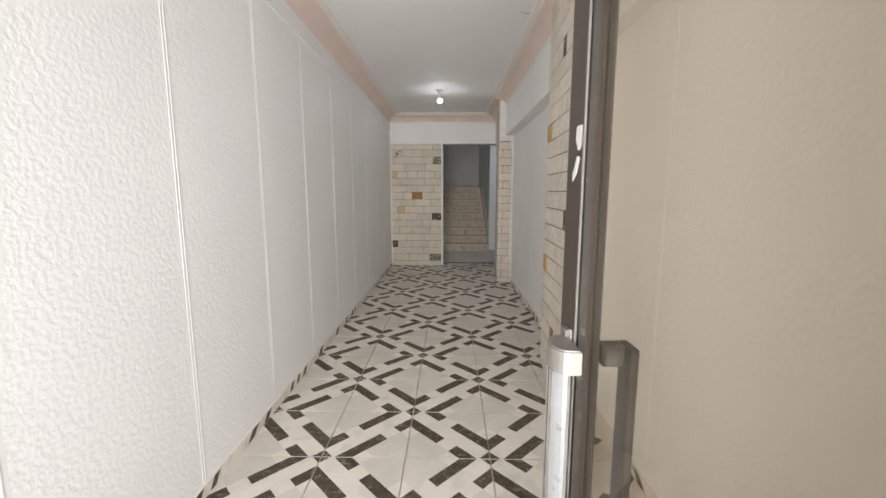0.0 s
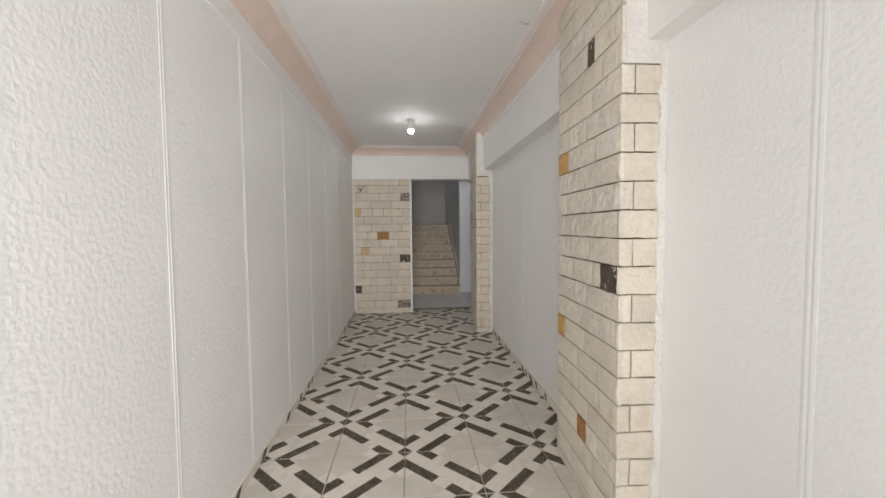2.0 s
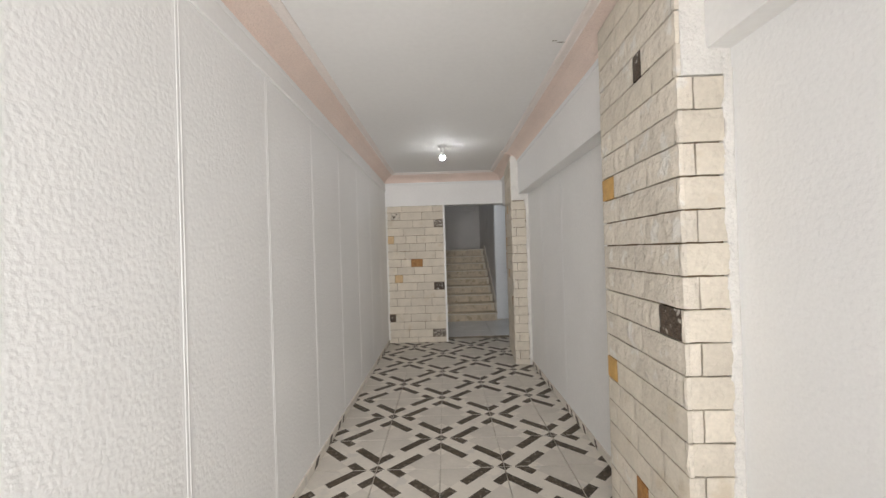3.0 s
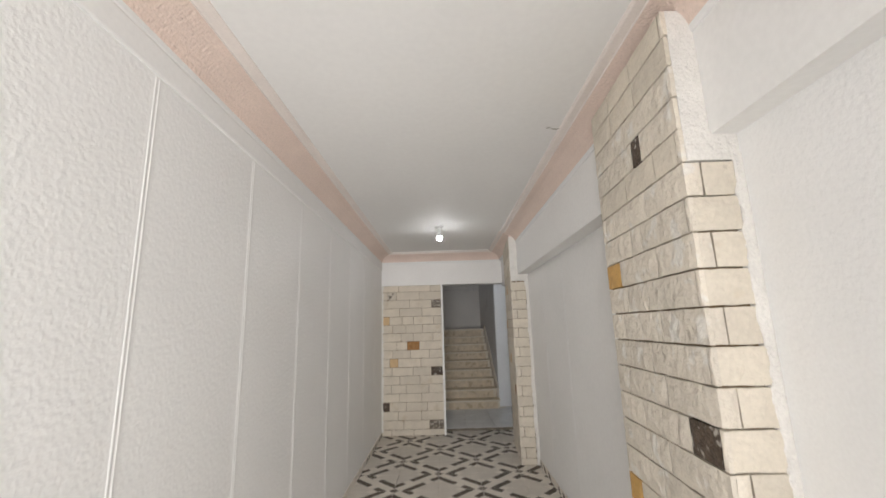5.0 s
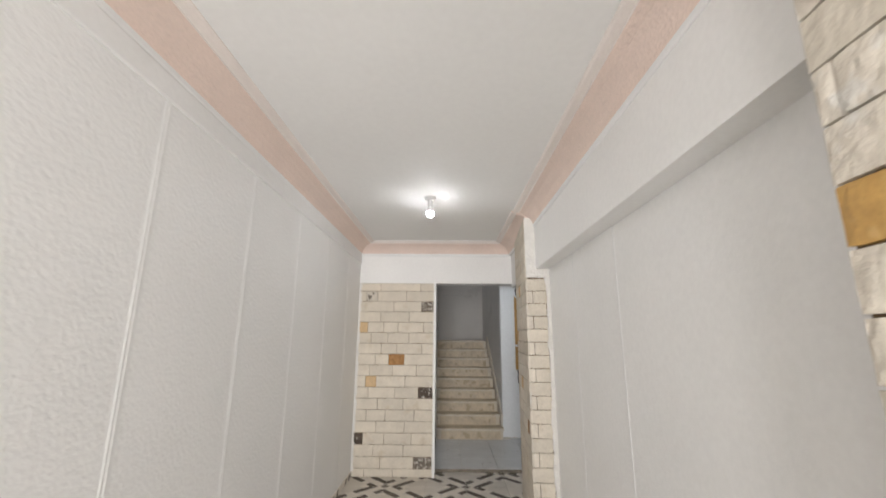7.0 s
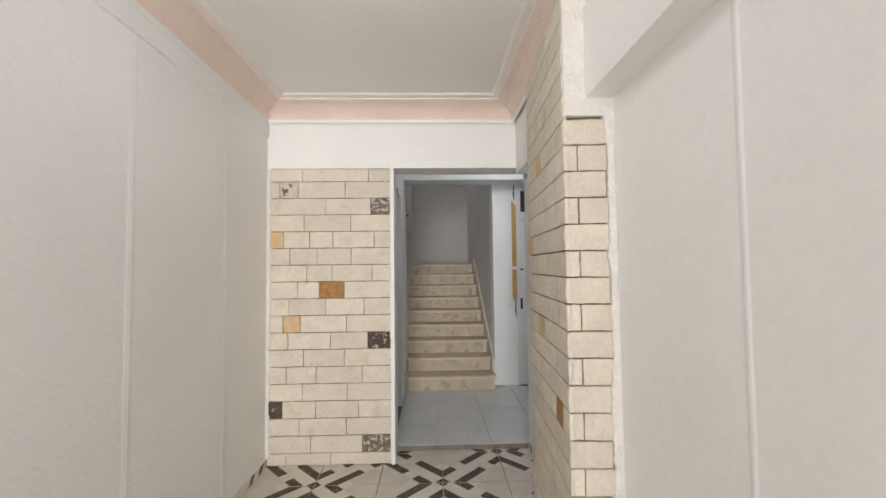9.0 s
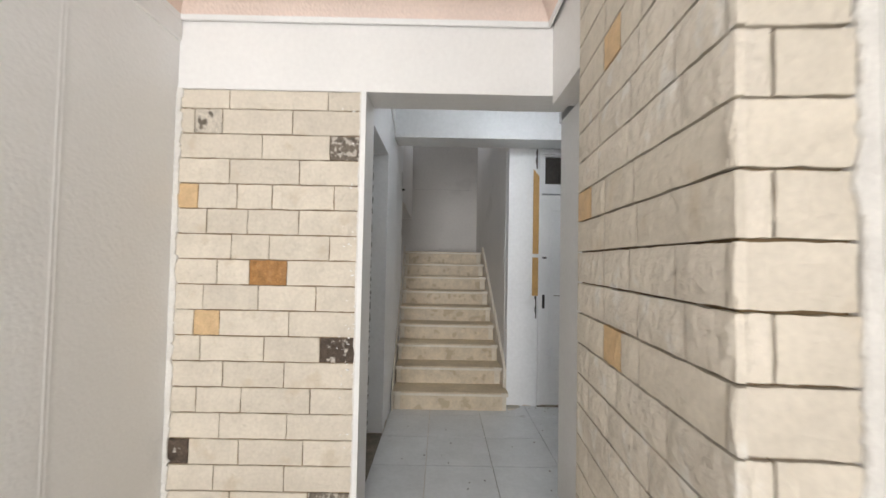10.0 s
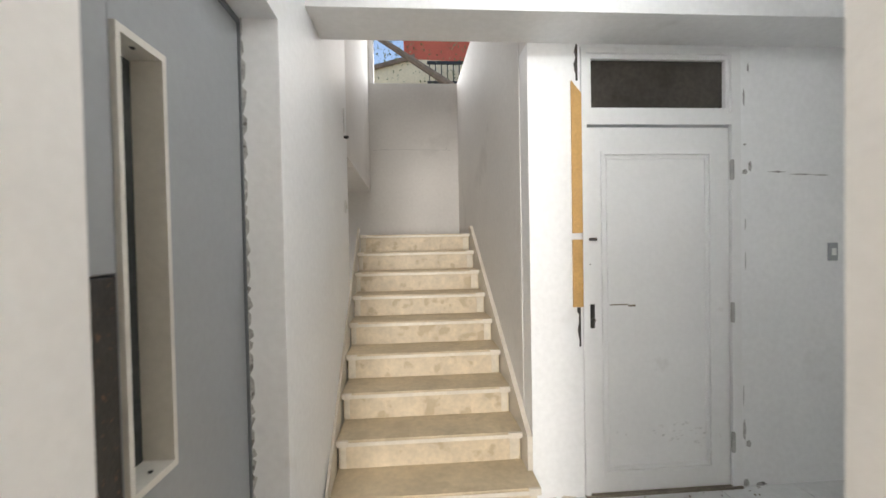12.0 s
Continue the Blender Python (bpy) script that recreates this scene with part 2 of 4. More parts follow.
def add_box(bm, x0, y0, z0, x1, y1, z1, mi=0):
    v = [bm.verts.new(p) for p in ((x0, y0, z0), (x1, y0, z0), (x1, y1, z0), (x0, y1, z0), (x0, y0, z1), (x1, y0, z1), (x1, y1, z1), (x0, y1, z1))]
    for idx in ((0, 3, 2, 1), (4, 5, 6, 7), (0, 1, 5, 4), (1, 2, 6, 5), (2, 3, 7, 6), (3, 0, 4, 7)):
        f = bm.faces.new([v[i] for i in idx])
        f.material_index = mi
    return v


def box(x0, y0, z0, x1, y1, z1, bevel=0.0, seg=2):
    bm = bmesh.new()
    add_box(bm, x0, y0, z0, x1, y1, z1)
    if bevel:
        bmesh.ops.bevel(bm, geom=bm.edges[:], offset=bevel, segments=seg, affect='EDGES', profile=0.6)
    return bm


def boxes(*bb):
    bm = bmesh.new()
    for b in bb:
        add_box(bm, *b)
    return bm


def prism(pts, axis, a0, a1, mi=0, bm=None):
    """A convex or plain polygon drawn out along an axis from a0 to a1."""
    bm = bm or bmesh.new()

    def at(p, a):
        return {"x": (a, p[0], p[1]), "y": (p[0], a, p[1]), "z": (p[0], p[1], a)}[axis]

    lo = [bm.verts.new(at(p, a0)) for p in pts]
    hi = [bm.verts.new(at(p, a1)) for p in pts]
    k = len(pts)
    fs = [bm.faces.new(lo[::-1]), bm.faces.new(hi)]
    for i in range(k):
        fs.append(bm.faces.new((lo[i], lo[(i + 1) % k], hi[(i + 1) % k], hi[i])))
    for f in fs:
        f.material_index = mi
    bmesh.ops.recalc_face_normals(bm, faces=fs)
    return bm


def lathe(profile, at, axis="z", seg=24, bm=None):
    """Turn (radius, height) points round an axis through at."""
    bm = bm or bmesh.new()
    rings = []
    for r, h in profile:
        ring = []
        for i in range(seg):
            a = 2 * math.pi * i / seg
            c, s = r * math.cos(a), r * math.sin(a)
            p = {"z": (c, s, h), "x": (h, c, s), "y": (c, h, s)}[axis]
            ring.append(bm.verts.new(Vector(at) + Vector(p)))
        rings.append(ring)
    fs = []
    for a, b in zip(rings, rings[1:]):
        for i in range(seg):
            fs.append(bm.faces.new((a[i], a[(i + 1) % seg], b[(i + 1) % seg], b[i])))
    fs.append(bm.faces.new(rings[0][::-1]))
    fs.append(bm.faces.new(rings[-1]))
    bmesh.ops.recalc_face_normals(bm, faces=fs)
    return bm


def shift(ob):
    """Keep a part where it was drawn in world space under its thing."""
    ob.matrix_parent_inverse = ob.parent.matrix_world.inverted() if ob.parent else Matrix()
    return ob


def put(name, bm, material, parent, label="", smooth=False):
    return shift(part(name, bm, material, parent, label, smooth))


# ---- plan ----
LW = -0.885         # face of the panelled wall
CZ = 2.76           # corridor ceiling
YB = -0.50          # inside of the entrance wall
YE = 7.32           # face of the stone end wall
YH = 7.55           # hall side of the end wall
PX = 0.947          # face of the stone piers
BX = 1.045            # face of the beam
PT = 2.69           # top of the pier stones
BZ = 2.2            # soffit of the beam
NX = 1.135          # near wall face
RX = 1.165          # recessed wall face
JX, JY = 1.16, 7.555 # plain jamb past the second pier
HZ = 0.040          # hall floor
HC = 2.82           # hall ceiling
HL = 0.055          # hall's lift-side wall face
DY = 9.078          # wall with the white door
SX = 1.12           # stair side wall
SY = 11.9           # stair end wall
LEFT_SKEW, RIGHT_SKEW = 3.0, 1.2
GO, RI, Y1 = 0.249, 0.1638, 8.918
LZ = HZ + 9 * RI    # landing

floor = structure("floor", box(LW - 0.2, YB - 0.2, -0.12, RX + 0.2, 7.522, -0.012), TILE_GROUT, "grey grout bed under the patterned corridor tiles", "floor")
hall_floor = structure("floor_hall", box(-0.2, 7.524, -0.12, 3.1, DY + 0.2, HZ - 0.012), TILE_GROUT, "grey grout bed under the white hall tiles", "floor")
structure("ceiling", box(LW - 0.2, YB - 0.1, CZ, RX + 0.3, YE + 0.03, CZ + 0.14), CEIL, "smooth white painted corridor ceiling", "ceiling")
structure("ceiling_hall", box(-0.6, YE + 0.032, HC, 3.2, DY + 0.02, HC + 0.14), HALLW, "white painted ceiling of the lift hall", "ceiling")
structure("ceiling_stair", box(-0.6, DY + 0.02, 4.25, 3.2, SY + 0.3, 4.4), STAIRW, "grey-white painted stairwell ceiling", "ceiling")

wall_left = structure("wall_left", box(LW - 0.2, YB, -0.1, LW, YE + 0.23, CZ), WHITE_TEX, "white wall with leathery textured paint in panels", "wall")
wall_end = structure("wall_end", boxes((LW, YE + 0.022, -0.1, 0.066, YH, 2.25), (LW, YE + 0.008, 2.25, RX, YH, HC)), [WHITE],
                     "white end wall above and beside the stair doorway", "wall")
end_bed = structure("wall_end_cladding", box(LW, YE + 0.012, -0.005, 0.064, YE + 0.021, 2.247), GROUT_PALE, "cream split-stone cladding beside the doorway", "wall")
structure("trim_doorway", boxes((0.064, YE - 0.012, -0.005, 0.088, YH - 0.002, 2.248)), TRIMW, "white plastered edge of the doorway", "trim")
structure("wall_near_right", box(NX, YB, -0.1, NX + 0.35, 2.24, BZ), WHITE_TEX, "textured white painted wall beside the entrance", "wall")
structure("wall_jamb", box(JX, 6.852, -0.1, RX + 0.26, JY, BZ - 0.001), WHITE, "plain white jamb between pier and hall", "wall")
structure("wall_recess", box(RX, 2.24, -0.1, RX + 0.26, 6.85, BZ), WHITE, "recessed white textured wall with thin mouldings", "wall")
structure("beam_right", box(BX, YB, BZ, RX + 0.3, YE + 0.006, CZ), WHITE, "white painted concrete beam above the stone piers", "beam")
pier_1 = structure("pier_1", boxes((PX + 0.022, 2.235, -0.01, RX - 0.002, 3.0, BZ - 0.002), (PX + 0.022, 2.235, BZ - 0.002, BX - 0.002, 3.0, PT)), GROUT,
                   "cream split-stone pier with dark joints near the entrance", "pier")
pier_2 = structure("pier_2", boxes((PX + 0.022, 5.935, -0.01, RX - 0.002, 6.83, BZ - 0.002), (PX + 0.022, 5.935, BZ - 0.002, BX - 0.002, 6.83, PT)), GROUT,
                   "cream split-stone pier beside the stair doorway", "pier")

# entrance wall behind, with its street opening
structure("wall_entrance", boxes((LW, YB - 0.2, -0.1, -0.80, YB, CZ), (0.52, YB - 0.2, -0.1, RX + 0.3, YB, CZ), (-0.80, YB - 0.2, 2.38, 0.52, YB, CZ)), WHITE,
          "white entrance wall with the open street doorway", "wall")
structure("ground", box(-60, -60, -0.30, 60, 60, -0.13), CONCRETE, "grey concrete street ground outside", "ground")

# lift hall and stairwell
structure("wall_hall_lift", boxes((-0.5, 8.43, -0.1, HL, DY, HC), (-0.5, YH, 2.22, HL, 8.43, HC), (-0.5, YH, -0.1, -0.20, 8.43, 2.22)), HALLW,
          "white painted wall with the lift recess", "wall")
structure("wall_stair_left", box(-0.5, DY, -0.1, HL, 10.15, 4.25), HALLW, "white painted wall beside the stairs", "wall")
structure("wall_hall_back", boxes((RX + 0.262, JY - 0.2, -0.1, 3.1, JY - 0.002, HC), (JX, YE + 0.24, BZ, RX + 0.26, YE + 0.28, HC)), HALLW, "white hall wall behind the passage", "wall")
structure("wall_hall_right", box(2.98, JY - 0.002, -0.1, 3.15, DY, HC), HALLW, "white side wall of the hall", "wall")
structure("beam_hall", box(HL, 8.79, 2.476, 2.98, DY, HC), HALLW, "white beam in front of the stairs", "beam")
structure("wall_door", boxes((SX, DY, -0.1, 1.405, DY + 0.16, 2.476), (2.30, DY, -0.1, 3.1, DY + 0.16, 2.476), (1.405, DY, 2.46, 2.30, DY + 0.16, 2.476)), HALLW,
          "white painted wall round the old door", "wall")
structure("wall_store", box(1.3, DY + 0.8, -0.1, 2.6, DY + 0.9, 2.6), STAIRW, "dim wall of the closed store", "wall")
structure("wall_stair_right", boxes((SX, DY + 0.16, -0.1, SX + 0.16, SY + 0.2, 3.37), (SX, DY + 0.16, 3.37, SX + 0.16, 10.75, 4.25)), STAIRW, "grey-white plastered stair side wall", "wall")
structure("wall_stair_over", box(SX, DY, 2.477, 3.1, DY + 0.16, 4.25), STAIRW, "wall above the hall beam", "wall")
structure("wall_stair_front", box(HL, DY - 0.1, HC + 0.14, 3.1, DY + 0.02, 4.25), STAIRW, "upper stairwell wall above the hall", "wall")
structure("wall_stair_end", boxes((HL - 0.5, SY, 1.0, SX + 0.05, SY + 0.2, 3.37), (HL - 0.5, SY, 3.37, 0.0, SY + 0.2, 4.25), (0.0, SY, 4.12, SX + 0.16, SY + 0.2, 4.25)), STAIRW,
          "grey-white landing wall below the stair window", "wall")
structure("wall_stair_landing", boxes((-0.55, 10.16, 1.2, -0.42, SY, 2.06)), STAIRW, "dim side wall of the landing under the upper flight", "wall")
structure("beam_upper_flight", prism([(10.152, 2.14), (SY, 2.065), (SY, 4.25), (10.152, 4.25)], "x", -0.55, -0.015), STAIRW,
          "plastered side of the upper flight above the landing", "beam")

# unseen slab, added to keep stray daylight out above the ceilings
structure("roof_slab", box(LW - 0.3, YB - 0.25, 4.42, 3.3, SY + 0.3, 4.6), CONCRETE, "unseen slab added over the building to block daylight", "roof")


structure("trim_threshold", box(0.090, 7.5235, 0.0005, JX - 0.003, 7.5315, HZ - 0.003), CEMENT, "raw step edge between corridor and hall tiles", "threshold")

# ---- cornice: white strip, peach cove, pale upper strip ----
PROFILE = [(0.0, 2.600, 0), (0.006, 2.600, 0), (0.010, 2.608, 0), (0.012, 2.628, 1), (0.020, 2.650, 1), (0.036, 2.676, 1), (0.060, 2.700, 1),
           (0.092, 2.720, 1), (0.132, 2.733, 1), (0.139, 2.736, 2), (0.141, 2.744, 2), (0.180, 2.746, 2), (0.190, 2.752, 2), (0.192, CZ + 0.004, 2)]


def sweep(path, profile):
    bm = bmesh.new()
    k = len(path)
    dirs = []
    for i in range(k):
        a = Vector(path[max(i - 1, 0)])
        b = Vector(path[min(i + 1, k - 1)])
        p = Vector(path[i])
        d0 = (p - a).normalized() if i else (b - p).normalized()
        d1 = (b - p).normalized() if i < k - 1 else d0
        n0, n1 = Vector((d0.y, -d0.x)), Vector((d1.y, -d1.x))
        n = (n0 + n1).normalized()
        dirs.append(n / max(0.3, n.dot(n0)))
    rows = [[bm.verts.new((p[0] + n.x * d, p[1] + n.y * d, z)) for d, z, _ in profile] for p, n in zip(path, dirs)]
    for r0, r1 in zip(rows, rows[1:]):
        for j in range(len(profile) - 1):
            f = bm.faces.new((r0[j], r0[j + 1], r1[j + 1], r1[j]))
            f.material_index = profile[j][2]
    for r in (rows[0], rows[-1]):
        c = bm.verts.new((sum(v.co.x for v in r[:1]), r[0].co.y, CZ))
        for j in range(len(r) - 1):
            bm.faces.new((r[j], r[j + 1], c)).material_index = 1
    bmesh.ops.recalc_face_normals(bm, faces=bm.faces[:])
    return bm


structure("cornice_1", sweep([(LW, YB), (LW, YE), (BX - 0.018, YE), (BX - 0.018, 5.92)], PROFILE), [TRIMW, PEACH, PEACH_PALE],
          "peach textured plaster cornice with pale edge strips", "cornice")
structure("cornice_2", sweep([(BX, 5.92), (BX, YB)], PROFILE), [TRIMW, PEACH, PEACH_PALE],
          "peach textured plaster cornice over the beam", "cornice")


structure("trim_cornice", prism([(LW - 0.002, 2.495), (LW + 0.008, 2.495), (LW + 0.012, 2.501), (LW + 0.013, 2.590), (LW + 0.009, 2.5995), (LW - 0.002, 2.5995)], "y", YB, YE), TRIMW,
          "flat white plaster strip under the cornice", "trim")


# ---- thin vertical mouldings on the panelled walls ----
def moulding(x, y, z0, z1, side):
    """Two rounded ribs with a groove between, on a wall whose face is at x; side is +1 for a wall that faces +x."""
    bm = bmesh.new()
    pts = [(-0.036, 0), (-0.033, 0.0022), (-0.019, 0.0026), (-0.016, 0.0058), (-0.012, 0.0068), (-0.007, 0.0060), (-0.004, 0.0030), (0.004, 0.0030),
           (0.007, 0.0060), (0.011, 0.0068), (0.015, 0.0056), (0.019, 0.0026), (0.033, 0.0022), (0.036, 0)]
    prism([(x + side * (d * 0.40 - 0.0007), y + u * 0.8) for u, d in pts], "z", z0, z1, bm=bm)
    return bm


def moulding_right(x, y, z0, z1):
    return prism([(x + 0.002, y - 0.012), (x, y - 0.012), (x - 0.0020, y - 0.007), (x - 0.0024, y + 0.004), (x, y + 0.012), (x + 0.002, y + 0.012)], "z", z0, z1)


for i, y in enumerate((-0.02, 0.73, 1.49, 2.23, 2.96, 3.70, 4.445, 5.19, 5.94, 6.71)):
    structure("trim_panel_%d" % (i + 1), moulding(LW, y, 0.06, 2.495, 1), TRIMW, "thin white ribbed plaster moulding on the textured wall", "moulding")
for i, y in enumerate((4.47, 5.22)):
    structure("trim_recess_%d" % (i + 1), moulding_right(RX, y, 0.06, BZ - 0.004), TRIMW, "thin white plaster moulding on the recessed wall", "moulding")


structure("trim_near_right", prism([(NX + 0.002, 1.556), (NX - 0.0012, 1.563), (NX - 0.0022, 1.572), (NX - 0.001, 1.580), (NX - 0.0022, 1.588), (NX - 0.0012, 1.597), (NX + 0.002, 1.604)], "z", 0.06, BZ - 0.004),
          TRIMW, "thin white plaster moulding on the near wall", "moulding")


# ---- skirting cut from the patterned tiles ----
def skirting(name, x, y0, y1, side, seed):
    rnd = random.Random(seed)
    bm = bmesh.new()
    y = y0
    h = 0.058
    xa, xb = x, x + side * 0.012
    while y < y1 - 0.01:
        w = min(rnd.choice((0.10, 0.13, 0.16, 0.2)), y1 - y)
        s = min(rnd.uniform(-0.05, 0.05), w * 0.4)
        dark = rnd.random() < 0.42
        prism([(y + 0.002, 0.0), (y + w - 0.002, 0.0), (y + w - 0.002 , h), (y + 0.002, h)], "x", min(xa, xb), max(xa, xb), 0, bm)
        if dark:
            prism([(y + w * 0.2, 0.004), (y + w * 0.55, 0.004), (y + w * 0.85, h - 0.004), (y + w * 0.5, h - 0.004)], "x",
                  xb if side > 0 else xb - 0.0015, xb + 0.0015 if side > 0 else xb, 1, bm)
        y += w
    return structure(name, bm, [TILE_L, TILE_D], "skirting of cut patterned floor tiles", "skirting")


skirting("baseboard_1", LW, YB, YE, 1, 3)
skirting("baseboard_2", RX, 3.0, 5.93, -1, 5)
skirting("baseboard_3", NX, YB, 2.2, -1, 7)
skirting("baseboard_4", JX, 6.86, JY, -1, 9)


# ---- split-stone bricks ----
def brick_mesh(w, h, depth, seed, rough=0.0018):
    """A split-faced stone, w wide, h high, its face towards -y at y = 0, back at y = depth."""
    rnd = random.Random(seed)
    nx, nz = (6 if w > 0.12 else 3), 3
    bm = bmesh.new()
    grid = []
    for j in range(nz + 1):
        row = []
        for i in range(nx + 1):
            edge = i in (0, nx) or j in (0, nz)
            dy = (0.0045 if edge else 0.0) + rnd.uniform(-rough, rough) * (0.35 if edge else 1)
            jx = rnd.uniform(-0.0016, 0.0016) if edge else rnd.uniform(-0.008, 0.008)
            jz = rnd.uniform(-0.0016, 0.0016) if edge else rnd.uniform(-0.006, 0.006)
            row.append(bm.verts.new((w * i / nx + jx, dy, h * j / nz + jz)))
        grid.append(row)
    for j in range(nz):
        for i in range(nx):
            bm.faces.new((grid[j][i], grid[j][i + 1], grid[j + 1][i + 1], grid[j + 1][i]))
    rim = grid[0] + [r[-1] for r in grid[1:]] + grid[-1][-2::-1] + [r[0] for r in grid[-2:0:-1]]
    back = [bm.verts.new((v.co.x, depth, v.co.z)) for v in rim]
    k = len(rim)
    for i in range(k):
        bm.faces.new((rim[i], back[i], back[(i + 1) % k], rim[(i + 1) % k]))
    bmesh.ops.recalc_face_normals(bm, faces=bm.faces[:])
    return bm


BRICKS = [0]


def brick(parent, origin, turn, w, h, material, depth=0.02, rough=0.0018, label=""):
    """One stone on its wall: origin is its lower left corner seen from in front, turn the heading of its face."""
    BRICKS[0] += 1
    ob = to_object("brick", brick_mesh(w, h, depth, BRICKS[0], rough), material, parent)
    ob.matrix_world = pose(*origin, 0, 0, turn)
    if label:
        tagged(ob, label)
    return ob


J, JV = 0.0065, 0.0055
LABELS = {"AMBER": "amber-coloured stone", "TAN": "tan stone", "BROWN": "rust-brown stone", "DARKST": "chipped dark brown stone",
          "DARKSTREAK": "grey streaked stone", "CHIPPED": "pale stone with dark chips"}
KIND = {"AMBER": AMBER, "TAN": TAN, "BROWN": BROWN, "DARKST": DARKST, "DARKSTREAK": DARKSTREAK, "CHIPPED": CHIPPED}


def course(parent, place, turn, z0, z1, u0, u1, joints, special, base, rough=0.0018):
    """A course of stones from u0 to u1 along a wall; special: {index: material name}."""
    us = [u0] + sorted(joints) + [u1]
    for i, (a, b) in enumerate(zip(us, us[1:])):
        s = special.get(i)
        brick(parent, place(a + JV / 2, z0 + J / 2), turn, b - a - JV, z1 - z0 - J, KIND[s] if s else base, rough=rough, label=LABELS[s] if s else "")


# ---- entrance door leaf, folded back along the passage ----
leaf = thing("entrance_door", (0.478, -0.42, 0.0), "open dark brown aluminium door leaf with smoked glass", "door")
X0, X1 = 0.455, 0.501


def stile(y0, y1, z0, z1):
    return box(X0, y0, z0, X1, y1, z1, 0.003, 2)


put("stile", stile(0.553, 0.642, 0.02, 2.33), ALU, leaf, "dark brown aluminium closing stile")
put("stile", stile(-0.42, -0.335, 0.02, 2.33), ALU, leaf)
put("top_rail", stile(-0.335, 0.553, 2.24, 2.33), ALU, leaf)
put("bottom_rail", stile(-0.335, 0.553, 0.02, 0.16), ALU, leaf)
put("glazing_bead", boxes((X0 + 0.004, 0.541, 0.16, X0 + 0.016, 0.553, 2.24), (X1 - 0.016, 0.541, 0.16, X1 - 0.004, 0.553, 2.24)), ALU_DUST, leaf, "dusty glazing bead")
put("edge_strip", box(X0 - 0.0012, 0.5485, 0.16, X0 + 0.003, 0.5525, 2.24, 0.0008, 1), EDGE, leaf, "worn bright edge strip")
pane = put("glass_pane", box(0.475, -0.335, 0.16, 0.481, 0.541, 2.24), GLASS, leaf, "smoked dusty glass pane")
pane.visible_shadow = False


def bow(x, side, depth, half, n=14):
    """Half of a rounded section that stands off the stile by depth, from the far end to the near one."""
    return [(x + side * depth * math.sin(math.pi * i / n) ** 0.55, 0.548 + half * math.cos(math.pi * i / n)) for i in range(n + 1)]


def pull_handle(side, x, cap, grips, ridge, label):
    """A hollow profile handle: two end caps and between them a ribbed grip in two tones."""
    outer, inner = bow(x, side, 0.044, 0.040), bow(x, side, 0.030, 0.030)
    h = put("pull_handle", prism(outer[9:14] + inner[13:8:-1], "z", 0.647, 1.058), grips[1], leaf, label)
    put("dark_grip", prism(outer[1:10] + inner[9:0:-1], "z", 0.647, 1.058), grips[0], h)
    for i in (6, 8, 9, 13):
        px_, py_ = outer[i]
        put("grip_rib", prism([(px_ - 0.002 * side, py_ - 0.0022), (px_ + 0.0022 * side, py_ - 0.0014), (px_ + 0.0022 * side, py_ + 0.0014), (px_ - 0.002 * side, py_ + 0.0022)], "z", 0.647, 1.058), ridge, h)
    for z0, z1 in ((1.058, 1.103), (0.602, 0.647)):
        body = prism(bow(x, side, 0.047, 0.043), "z", z0, z1)
        bmesh.ops.bevel(body, geom=[e for e in body.edges if abs(e.verts[0].co.z - e.verts[1].co.z) < 1e-5], offset=0.003, segments=2, affect='EDGES')
        put("handle_cap", body, cap, h)
    return h


pull_handle(-1, X0, SILVER, (ALU_DUST, STRIP), EDGE, "pull handle with a bright steel strip and satin end caps")
# worn clip above the cap
put("handle_clip", boxes((X0 - 0.010, 0.597, 1.090, X0 - 0.001, 0.600, 1.117), (X0 - 0.010, 0.578, 1.114, X0 - 0.001, 0.597, 1.117), (X0 - 0.010, 0.575, 1.103, X0 - 0.001, 0.578, 1.117)), SILVER, leaf, "worn bright clip above the handle")
# the outer handle: a bar held off the stile by two arms
outer_handle = put("pull_handle", box(X1 + 0.040, 0.512, 0.602, X1 + 0.054, 0.566, 1.103, 0.004, 2), ALU_DUST, leaf, "dusty brown bar handle behind the glass")
for z0, z1 in ((1.062, 1.103), (0.602, 0.643)):
    put("handle_arm", box(X1 - 0.0005, 0.535, z0, X1 + 0.040, 0.562, z1, 0.003, 1), ALU_DUST, outer_handle)
for zc, pts in ((1.412, [(0.566, 0.022), (0.580, 0.026), (0.588, 0.012), (0.606, -0.018), (0.600, -0.028), (0.580, -0.012)]),
                (1.462, [(0.560, 0.026), (0.588, 0.028), (0.592, 0.0), (0.580, -0.020), (0.572, -0.026), (0.562, -0.018)])):
    put("paper_scrap", prism([(y, zc + dz * 0.8) for y, dz in pts], "x", X0 - 0.0012, X0 - 0.0002), PAPER, leaf, "torn scrap of white paper")
put("paper_scrap", prism([(0.566, 1.10), (0.576, 1.10), (0.576, 1.118), (0.566, 1.118)], "x", X0 - 0.0012, X0 - 0.0002), PAPER, leaf)
for z in (0.3, 2.05):
    put("hinge", lathe([(0.011, -0.05), (0.011, 0.05)], (X1 + 0.008, -0.425, z), seg=12), STEEL, leaf)
tagged(leaf, kind="")


